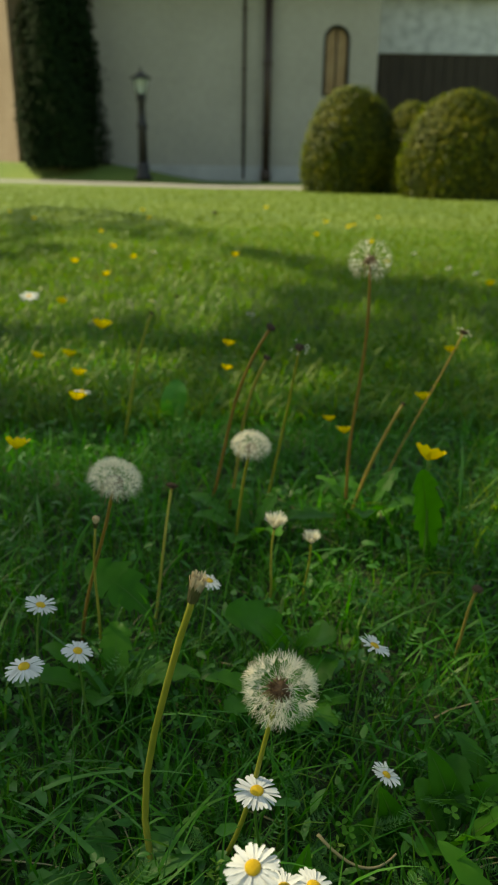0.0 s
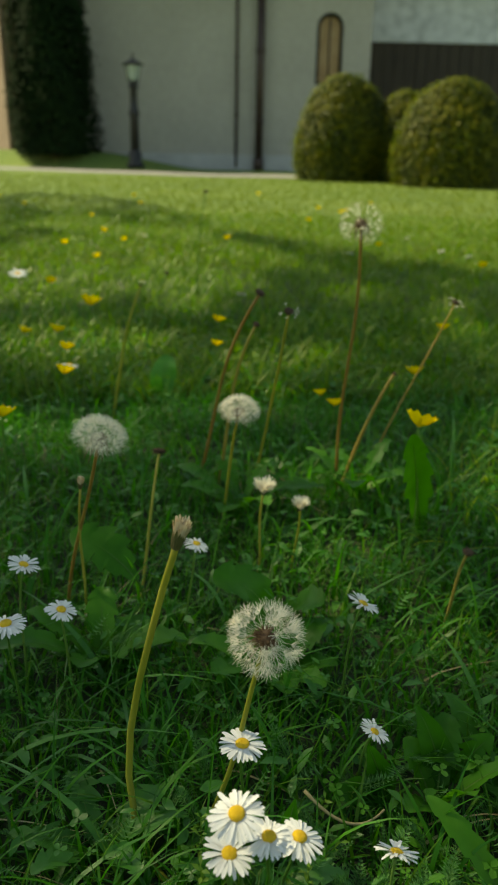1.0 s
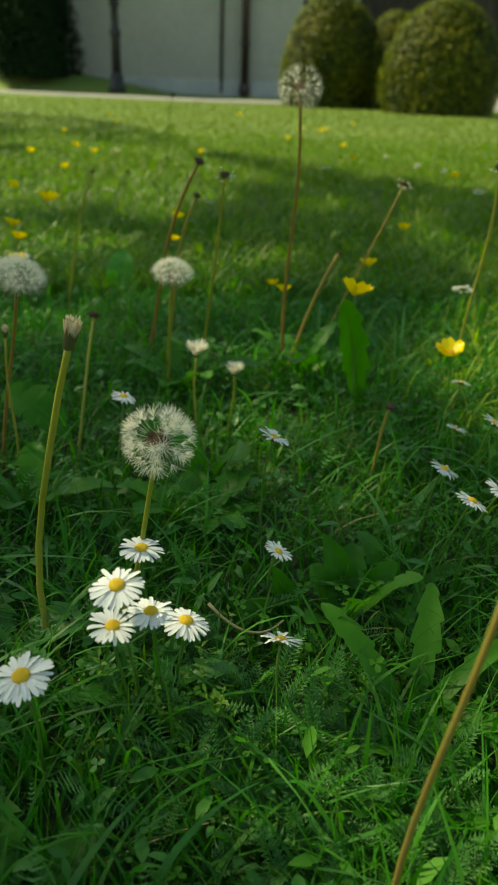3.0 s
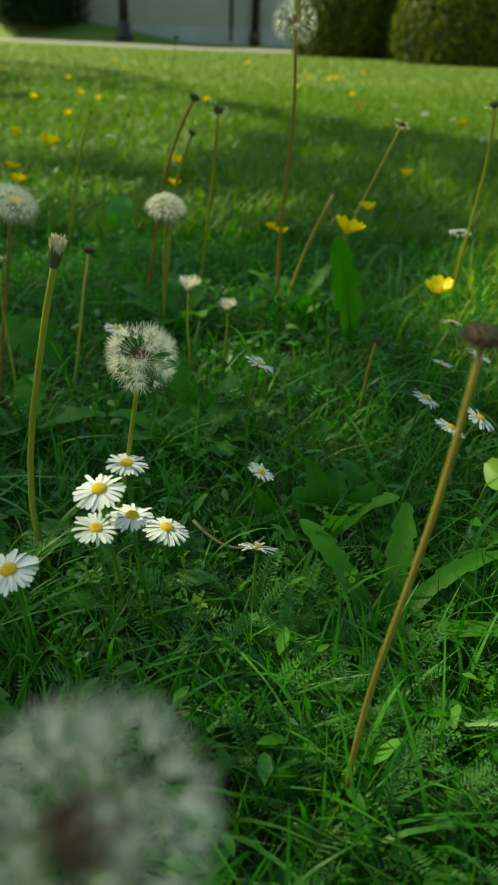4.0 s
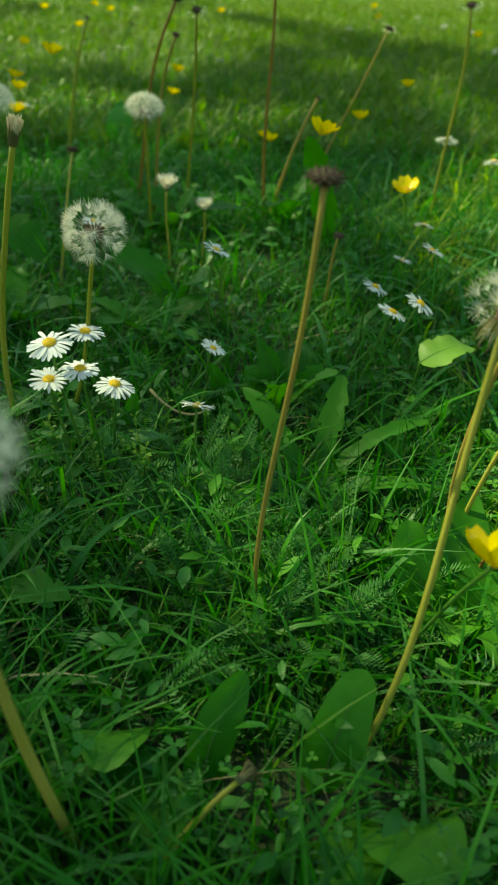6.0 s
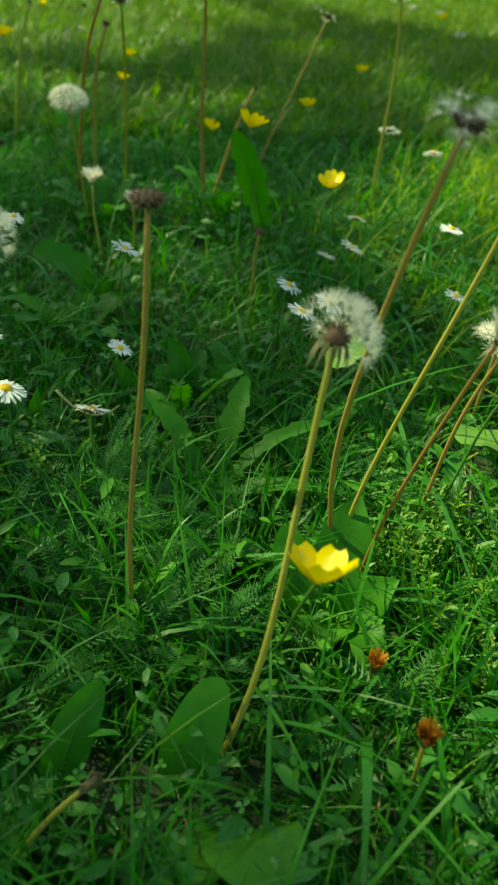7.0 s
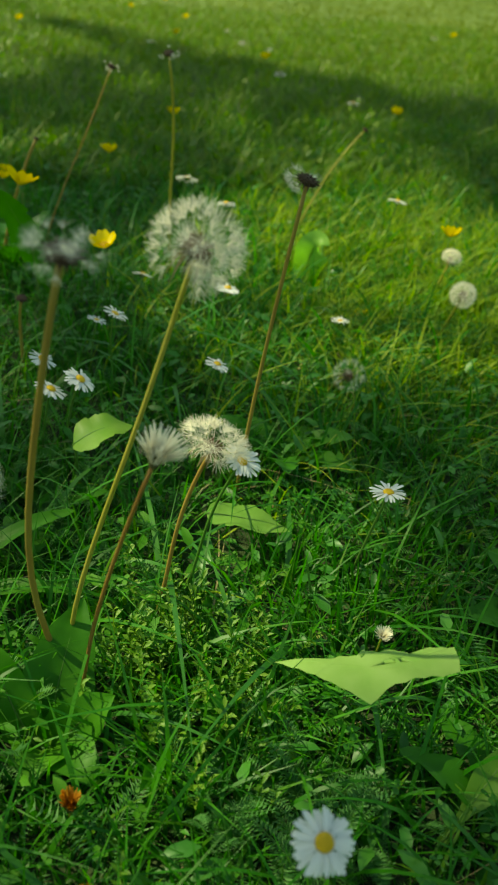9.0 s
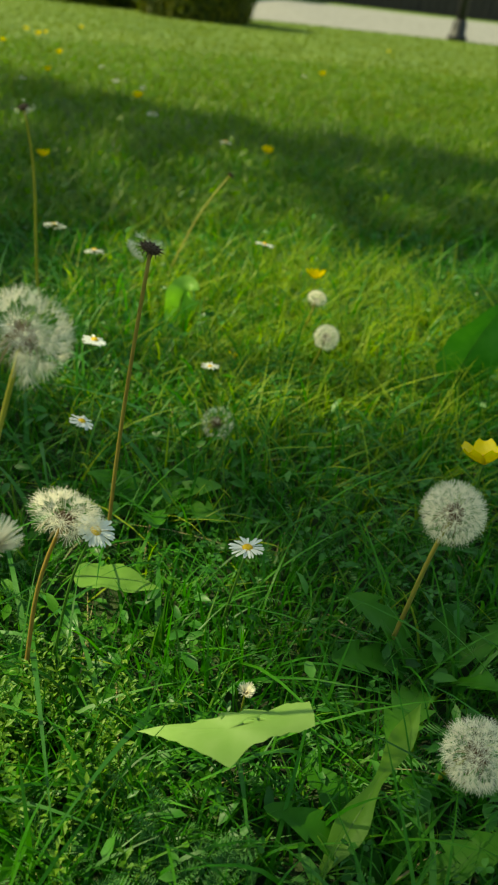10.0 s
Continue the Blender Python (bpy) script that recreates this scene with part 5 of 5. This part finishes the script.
bald_dandelion((0.362, 0.380), (0.385, 0.358, 0.257), (-0.004, 0, 0.01), lean=(0.2, 0, 0), size=1.0, down="droop")
bald_dandelion((0.338, 0.850), (0.327, 0.768, 0.270), (0.006, 0, 0.02), stem=M_STEM, size=0.8, radius=0.0018)
bald_dandelion((0.515, 0.97), (0.608, 0.985, 0.167), (-0.02, 0, 0.0), stem=M_STEM, wisps=False, size=0.7)
bald_dandelion((-0.19, 1.40), (-0.138, 1.50, 0.175), (-0.01, 0, 0.0), stem=M_STEMG, wisps=False, size=0.7)
bald_dandelion((-0.190, 1.12), (-0.140, 1.12, 0.215), (-0.012, 0, 0.0), stem=M_STEM, wisps=False, size=0.5, radius=0.0024)
bald_dandelion((-0.12, 2.05), (-0.085, 2.02, 0.30), (0.0, 0, 0.0), stem=M_STEMG, wisps=False)
bald_dandelion((0.175, 0.93), (0.269, 0.935, 0.232), (-0.005, 0, 0.0), stem=M_STEMRED, size=0.8, radius=0.0012)

p1 = [Vector(q) for q in ((0.004, 0.285, 0.004), (-0.018, 0.305, 0.004), (-0.040, 0.328, 0.010), (-0.054, 0.347, 0.028), (-0.058, 0.356, 0.052),
                          (-0.056, 0.357, 0.085), (-0.050, 0.354, 0.120), (-0.042, 0.350, 0.155), (-0.034, 0.346, 0.188), (-0.028, 0.343, 0.209), (-0.026, 0.342, 0.217))]
closed_dandelion((0.004, 0.285), (-0.026, 0.342, 0.217), CREAM_TUFT, "pale bent dandelion stem with closed cream tuft", path=p1, radius=0.0024, size=0.85)
closed_dandelion((0.252, 0.200), (0.290, 0.168, 0.193), WHITE_TUFT, "dandelion head opening into a white tuft", (-0.01, 0, 0.01), size=0.60, radius=0.0012, stem=M_STEMRED)
closed_dandelion((0.252, 0.130), (0.252, 0.121, 0.036), ORANGE_TUFT, "withered orange dandelion flower low in the grass", size=0.7)
closed_dandelion((0.268, 0.078), (0.263, 0.064, 0.062), ORANGE_TUFT, "withered orange dandelion flower low in the grass", size=0.75)
closed_dandelion((0.025, 0.66), (0.028, 0.632, 0.112), WHITE_TUFT, "small closed dandelion bud with pale tip", size=0.6)
closed_dandelion((0.060, 0.67), (0.064, 0.649, 0.088), WHITE_TUFT, "small closed dandelion bud with pale tip", size=0.5)
closed_dandelion((-0.130, 0.58), (-0.118, 0.545, 0.155), CREAM_TUFT, "small closed dandelion bud with pale tip", size=0.5)
closed_dandelion((0.420, 0.205), (0.417, 0.192, 0.056), WHITE_TUFT, "small white seed tuft low in the grass", size=0.28, radius=0.0007)
closed_dandelion((0.080, 0.020), (0.124, 0.052, 0.040), BROWN_TUFT, "spent dandelion bud lying low in the grass", (0, 0, 0.01), size=0.6, radius=0.0016)

# ---- daisies ----
daisy((0.009, 0.330, 0.101), (0.05, -0.35, 0.9), 0.0132, 0)
daisy((0.006, 0.258, 0.128), (-0.05, -0.55, 0.8), 0.0132, 2)
daisy((0.003, 0.258, 0.104), (0.0, -0.5, 0.85), 0.0128, 1)
daisy((0.021, 0.262, 0.110), (0.05, -0.4, 0.9), 0.0118, 0)
daisy((0.037, 0.279, 0.091), (0.25, -0.35, 0.9), 0.0128, 2)
daisy((-0.033, 0.226, 0.102), (-0.1, -0.55, 0.8), 0.0140, 0)
daisy((0.089, 0.436, 0.122), (0.55, -0.05, 0.8), 0.0118, 1)
daisy((0.091, 0.376, 0.069), (0.45, -0.1, 0.8), 0.0100, 1)
daisy((0.087, 0.285, 0.074), (0.2, 0.1, 0.95), 0.0118, 1)
daisy((0.217, 0.458, 0.089), (0.55, -0.10, 0.8), 0.0115, 0)
daisy((0.226, 0.416, 0.086), (0.5, -0.05, 0.8), 0.0125, 0)
daisy((0.247, 0.420, 0.092), (0.6, -0.15, 0.7), 0.0130, 0)
daisy((0.272, 0.521, 0.099), (0.5, -0.05, 0.8), 0.0115, 1)
daisy((0.364, 0.945, 0.103), (0.2, 0.1, 0.9), 0.0150, 0)
daisy((-0.028, 0.549, 0.104), (0.4, -0.1, 0.9), 0.0110, 0)
daisy((-0.114, 0.445, 0.109), (0.25, -0.45, 0.8), 0.0112, 0)
daisy((-0.142, 0.415, 0.118), (-0.1, -0.4, 0.9), 0.0130, 2)
daisy((-0.147, 0.478, 0.124), (0.3, -0.35, 0.8), 0.0122, 1)
daisy((0.345, 0.053, 0.112), (0.05, -0.78, 0.85), 0.0118, 2, foot=(0.372, 0.092))
daisy((0.433, 0.261, 0.103), (0.0, -0.25, 1.0), 0.0115, 1)
daisy((0.352, 0.452, 0.088), (0.4, -0.1, 0.85), 0.0105, 0)
daisy((0.378, 0.60, 0.092), (0.2, -0.4, 0.85), 0.0120, 0)
daisy((0.340, 0.245, 0.139), (0.3, -0.6, 0.7), 0.0112, 1, foot=(0.31, 0.27))
daisy((0.405, 0.85, 0.100), (0.1, 0.0, 0.95), 0.0130, 2)
daisy((0.63, 0.87, 0.105), (0.3, -0.2, 0.9), 0.0130, 0)
daisy((0.50, 0.62, 0.050), (0.0, -0.3, 0.9), 0.0100, 1)
daisy((0.255, 0.56, 0.075), (0.4, 0.0, 0.9), 0.0095, 1)
daisy((-0.245, 1.10, 0.10), (0.2, -0.2, 0.9), 0.0130, 0)
daisy((-0.46, 1.62, 0.15), (0.1, -0.6, 0.8), 0.0200, 1)
daisy((0.30, 0.70, 0.065), (0.3, 0.0, 0.9), 0.0110, 0)
rng_d = random.Random(77)
for k in range(14):
    y = rng_d.uniform(1.7, 3.4)
    x = rng_d.uniform(-0.42 * y, 0.5 * y)
    daisy((x, y, rng_d.uniform(0.07, 0.12)), (rng_d.uniform(-0.3, 0.3), rng_d.uniform(-0.4, 0.2), 0.9), rng_d.uniform(0.011, 0.015), k % 3)

# ---- buttercups ----
buttercup((0.213, 0.080, 0.135), (0.12, -0.15, 1.0), 0.0125, foot=(0.196, 0.150), spin=0.6)
buttercup((0.180, 0.700, 0.154), (0.3, -0.3, 0.9), 0.0150, spin=0.2)
buttercup((0.262, 0.630, 0.118), (-0.1, -0.75, 0.6), 0.0125, spin=0.9)
buttercup((-0.033, 1.315, 0.122), (0.2, -0.3, 0.9), 0.0110)
buttercup((-0.034, 1.240, 0.098), (0.2, -0.3, 0.9), 0.0100)
buttercup((-0.258, 1.135, 0.114), (0.1, -0.2, 0.9), 0.0115)
buttercup((-0.250, 1.080, 0.092), (0.1, -0.2, 0.9), 0.0130)
buttercup((-0.269, 1.400, 0.131), (0.1, -0.3, 0.9), 0.0180)
buttercup((-0.250, 0.780, 0.130), (0.1, -0.3, 0.9), 0.0130)
buttercup((0.608, 0.290, 0.132), (-0.1, -0.3, 0.9), 0.0150)
buttercup((0.548, 0.700, 0.020), (0.0, -0.3, 0.9), 0.0090)
buttercup((0.372, 1.36, 0.105), (0.0, -0.3, 0.9), 0.0115)
buttercup((0.262, 1.08, 0.100), (0.0, -0.3, 0.9), 0.0120)
buttercup((0.130, 0.95, 0.092), (0.0, -0.3, 0.9), 0.0100)
buttercup((0.120, 1.04, 0.078), (0.0, -0.3, 0.9), 0.0090)
buttercup((0.665, 0.765, 0.095), (0.1, -0.2, 0.9), 0.0120)
rng_b = random.Random(78)
for k in range(27):
    y = 1.2 + 4.2 * rng_b.random() ** 1.2
    x = rng_b.uniform(-0.40 * y, 0.62 * y + 0.1)
    buttercup((x, y, rng_b.uniform(0.07, 0.13)), (rng_b.uniform(-0.3, 0.3), rng_b.uniform(-0.5, 0.1), 0.9), rng_b.uniform(0.010, 0.014), spin=k)

# ---- large leaves ----


def cut_leaf(foot, far, across, depth, label):
    """A stalked leaf blade held flat: a toothed far edge, two hollow sides and a point towards the viewer."""
    base = Vector((*foot, gz(*foot) - 0.002))
    t = thing("broad_leaf", base, label, "leaf")
    rng = random.Random(4)
    rim = []
    for i in range(33):
        u = -1 + i / 16
        tooth = 0.10 * (1 - (i % 4) / 4) * rng.uniform(0.5, 1.2) * (u > -0.35) * (u < 0.9)
        notch = 0.26 * max(0.0, 1 - abs(u - 0.56) / 0.10)
        rim.append((u, 0.06 * (u + 1) - 0.05 * (1 - u * u) + tooth - notch))
    rim += [(1.0, -0.12), (0.96, -0.36)]
    for i in range(1, 9):
        q = i / 9
        rim.append((0.96 - 0.93 * q, -0.42 - 0.30 * q ** 1.4 + 0.04 * (i % 2)))
    rim += [(-0.02, -0.90), (-0.10, -1.0), (-0.17, -0.90)]
    for i in range(1, 10):
        q = i / 10
        rim.append((-0.20 - 0.78 * q, -0.80 * (1 - q) ** 1.25 - 0.06 + 0.03 * (i % 2)))
    c = Vector(far) - base

    def place(u, v):
        return c + Vector((u * across, v * depth - 0.012 * u, 0.013 * u - 0.001 * u * u - 0.03 * depth * v + 0.0010 * math.sin(7 * u + 3 * v)))

    n, v, f = len(rim), [], []
    for k in (1.0, 0.66, 0.33):
        v += [tuple(place(0.02 + (a - 0.02) * k, -0.22 + (b + 0.22) * k)) for a, b in rim]
    v.append(tuple(place(0.02, -0.22)))
    for r in range(2):
        f += [(r * n + i, r * n + (i + 1) % n, (r + 1) * n + (i + 1) % n, (r + 1) * n + i) for i in range(n)]
    f += [(2 * n + i, 2 * n + (i + 1) % n, 3 * n) for i in range(n)]
    lf = part("leaf", Geo().add(v, f).mesh("cut_leaf", M_PALE), t)
    part("midrib", Geo().tube([place(0.0, 0.05) - Vector((0, 0, 0.0022)), place(0.01, -0.45) - Vector((0, 0, 0.0022)), place(0.03, -0.95) - Vector((0, 0, 0.0022))], [0.0012, 0.0009, 0.0003], 6).mesh("midrib", M_STEMG), lf, label="paler midrib")
    part("stalk", Geo().tube(bow((0, 0, 0), place(0.0, 0.0), (0, 0, 0.01)), 0.0013, 7).mesh("leaf_stalk", M_STEMG), t)
    return t


cut_leaf((0.410, 0.205), (0.3950, 0.163, 0.076), 0.042, 0.030, "large bright translucent leaf held flat in sunlight")
leaf_plant("broad_leaf", (0.325, 0.352), [((0.362, 0.324, 0.037), (0.392, 0.312, 0.030), 0.034, "broad", (0.0, 0.1, 1.0))], "pale green leaf held flat above the grass", "leaf", M_PALE, stalk=(0.334, 0.330, 0.036))
leaf_plant("broad_leaf", (0.245, 0.40), [((0.263, 0.372, 0.085), (0.284, 0.388, 0.072), 0.040, "broad", (0.0, 0.0, 1.0))], "yellow-green rounded leaf lit from behind", "leaf", M_WEED_ONE, stalk=(0.243, 0.372, 0.066))
leaf_plant("plantain", (0.106, 0.066), [((0.106, 0.070, 0.034), (0.124, 0.096, 0.053), 0.021, "round", (0.25, -0.9, 0.5))], "upright green plantain leaf low in the grass", "plantain", M_HERB_ONE)
leaf_plant("plantain", (0.160, 0.070), [((0.162, 0.076, 0.034), (0.178, 0.100, 0.052), 0.027, "round", (0.1, -0.9, 0.5))], "broad upright green plantain leaf", "plantain", M_HERB_ONE)
leaf_plant("plantain", (0.235, 0.172), [((0.240, 0.200, 0.035), (0.255, 0.233, 0.056), 0.038, "oval", (0.0, -0.9, 0.5)), ((0.214, 0.186, 0.03), (0.210, 0.200, 0.058), 0.024, "round", (0.0, -0.9, 0.4)), ((0.252, 0.176, 0.025), (0.272, 0.176, 0.042), 0.030, "oval", (0.0, -0.5, 0.8)), ((0.236, 0.165, 0.03), (0.230, 0.142, 0.020), 0.030, "oval", (0.0, -0.2, 1.0)), ((0.252, 0.160, 0.03), (0.262, 0.140, 0.018), 0.026, "oval", (0.0, -0.2, 1.0))], "broad green plantain leaves at the dandelion foot", "plantain", M_HERB_ONE)
leaf_plant("long_leaf", (0.416, 0.088), [((0.462, 0.118, 0.052), (0.506, 0.156, 0.070), 0.017, "pinched", (-0.3, -0.5, 0.8))], "long narrow green leaf with pinched waist", "leaf", M_WEED_ONE, stalk=(0.424, 0.096, 0.020))
leaf_plant("long_leaf", (0.205, 0.74), [((0.19, 0.72, 0.09), (0.165, 0.66, 0.160), 0.036, "lobed", (0.0, -0.9, 0.3))], "tall upright green dock leaf", "leaf", M_DAND)
leaf_plant("long_leaf", (-0.125, 1.20), [((-0.12, 1.20, 0.07), (-0.105, 1.21, 0.085), 0.042, "round", (0.0, -0.6, 0.7))], "round-tipped green leaf standing in the grass", "leaf", M_HERB)
leaf_plant("long_leaf", (0.500, 0.80), [((0.505, 0.81, 0.085), (0.525, 0.79, 0.070), 0.042, "oval", (0.1, -0.7, 0.7))], "pale curled leaf tip standing in the light", "leaf", M_PALE)
leaf_plant("long_leaf", (0.80, 0.62), [((0.80, 0.62, 0.06), (0.83, 0.60, 0.13), 0.07, "oval", (-0.2, -0.9, 0.3))], "large light green leaf beside the grass", "leaf", M_HERB)
leaf_plant("ground_rosette", (0.068, 0.090), [((0.066, 0.085, 0.038), (0.068, 0.056, 0.034), 0.032, "round", (0.0, 0.0, 1)), ((0.05, 0.08, 0.022), (0.045, 0.050, 0.020), 0.026, "round", (0.0, 0.0, 1)), ((0.09, 0.06, 0.02), (0.098, 0.030, 0.018), 0.028, "round", (0.0, 0.0, 1))], "round green ground leaves", "leaf", M_HERB_ONE)
leaf_plant("ground_rosette", (0.190, 0.055), [((0.192, 0.045, 0.034), (0.198, 0.016, 0.030), 0.042, "round", (0.0, 0.0, 1)), ((0.17, 0.04, 0.02), (0.160, 0.02, 0.018), 0.026, "round", (0.0, 0.0, 1))], "round green ground leaves", "leaf", M_HERB_ONE)
leaf_plant("plantain", (0.143, 0.392), [((0.140, 0.395, 0.04), (0.123, 0.405, 0.066), 0.022, "oval", (0.0, -0.9, 0.5)), ((0.16, 0.40, 0.03), (0.176, 0.402, 0.044), 0.022, "toothed", (0.0, -0.7, 0.7))], "upright green leaves in the middle of the grass", "plantain", M_DAND)
leaf_plant("plantain", (0.105, 0.383), [((0.10, 0.383, 0.03), (0.088, 0.380, 0.056), 0.018, "oval", (0.0, -0.9, 0.5)), ((0.08, 0.375, 0.03), (0.064, 0.355, 0.036), 0.018, "oval", (0.0, -0.7, 0.7))], "upright green leaves in the middle of the grass", "plantain", M_DAND)
leaf_plant("plantain", (0.033, 0.331), [((0.034, 0.332, 0.03), (0.040, 0.333, 0.060), 0.014, "oval", (0.0, -0.9, 0.5))], "narrow upright green leaf beside the daisies", "plantain", M_DAND)
rosette(0.135, 0.375, 5, 0.068, 1, 0.022, style="lobed", rise=0.75)
rosette(0.175, 0.395, 4, 0.065, 2, 0.020, style="lobed", rise=0.5)
rosette(-0.105, 0.52, 7, 0.085, 3, 0.030, style="lobed", rise=0.6)
rosette(0.035, 0.50, 8, 0.075, 4, 0.030, style="lobed", rise=0.55)
rosette(0.010, 0.300, 7, 0.060, 5, 0.018, material=M_HERB, rise=0.4)
rosette(-0.075, 0.335, 6, 0.055, 6, 0.022, material=M_HERB, rise=0.5)
rosette(0.225, 0.37, 4, 0.065, 7, 0.022, style="lobed", rise=0.5)
rosette(0.005, 0.80, 7, 0.095, 8, 0.030, rise=0.7)
rosette(0.145, 0.84, 7, 0.095, 9, 0.030, rise=0.7)
rosette(0.315, 0.255, 6, 0.060, 10, 0.020, material=M_HERB, rise=0.5)
rosette(0.47, 0.09, 7, 0.075, 11, 0.026, rise=0.4)
rosette(0.55, 0.21, 6, 0.080, 12, 0.028, rise=0.6)
rosette(0.40, 0.42, 7, 0.070, 13, 0.024, rise=0.5)
rosette(-0.03, 0.165, 6, 0.070, 14, 0.024, rise=0.4)
rosette(0.165, 0.245, 6, 0.050, 15, 0.018, material=M_HERB, rise=0.4)

leaf_plant("toothed_leaf", (-0.075, 0.60), [((-0.105, 0.585, 0.082), (-0.140, 0.595, 0.088), 0.046, "lobed", (0.0, -0.5, 0.85))], "grey-green toothed leaf above the grass", "leaf", M_DAND, stalk=(-0.082, 0.580, 0.050))
leaf_plant("toothed_leaf", (0.045, 0.57), [((0.02, 0.555, 0.075), (-0.015, 0.55, 0.070), 0.044, "lobed", (0.0, -0.4, 0.9)), ((0.055, 0.55, 0.06), (0.075, 0.53, 0.060), 0.036, "lobed", (0.0, -0.4, 0.9))], "green toothed leaves behind the seed head", "leaf", M_DAND)
leaf_plant("dandelion_rosette", (0.165, 0.285), [((0.19, 0.30, 0.05), (0.245, 0.325, 0.045), 0.015, "lobed", (0, -0.1, 1)), ((0.20, 0.27, 0.04), (0.250, 0.265, 0.028), 0.015, "oval", (0, -0.1, 1)),
           ((0.145, 0.30, 0.05), (0.115, 0.335, 0.060), 0.018, "lobed", (0, -0.3, 1)), ((0.16, 0.26, 0.04), (0.140, 0.225, 0.026), 0.014, "toothed", (0, -0.1, 1)), ((0.175, 0.31, 0.05), (0.185, 0.350, 0.065), 0.020, "lobed", (0, -0.4, 0.9))],
           "green toothed dandelion leaf rosette in the shade", "dandelion", M_DAND, "leaf rosettes")


def dry_stalk(pts):
    """A thin dead stalk lying bowed over the grass."""
    base = Vector(pts[0])
    t = thing("dry_stalk", base, "thin brown dead stalk bent over the grass", "stalk")
    a, c, e = (Vector(p) - base for p in pts)
    path = [a * (1 - q) ** 2 + c * 2 * q * (1 - q) + e * q * q for q in [i / 12 for i in range(13)]]
    part("stem", Geo().tube(path, [0.0011 - 0.00004 * i for i in range(13)], 6).mesh("dry_stalk", M_STRAW), t)
    return t


dry_stalk(((0.047, 0.352, 0.046), (0.074, 0.330, 0.026), (0.094, 0.344, 0.040)))
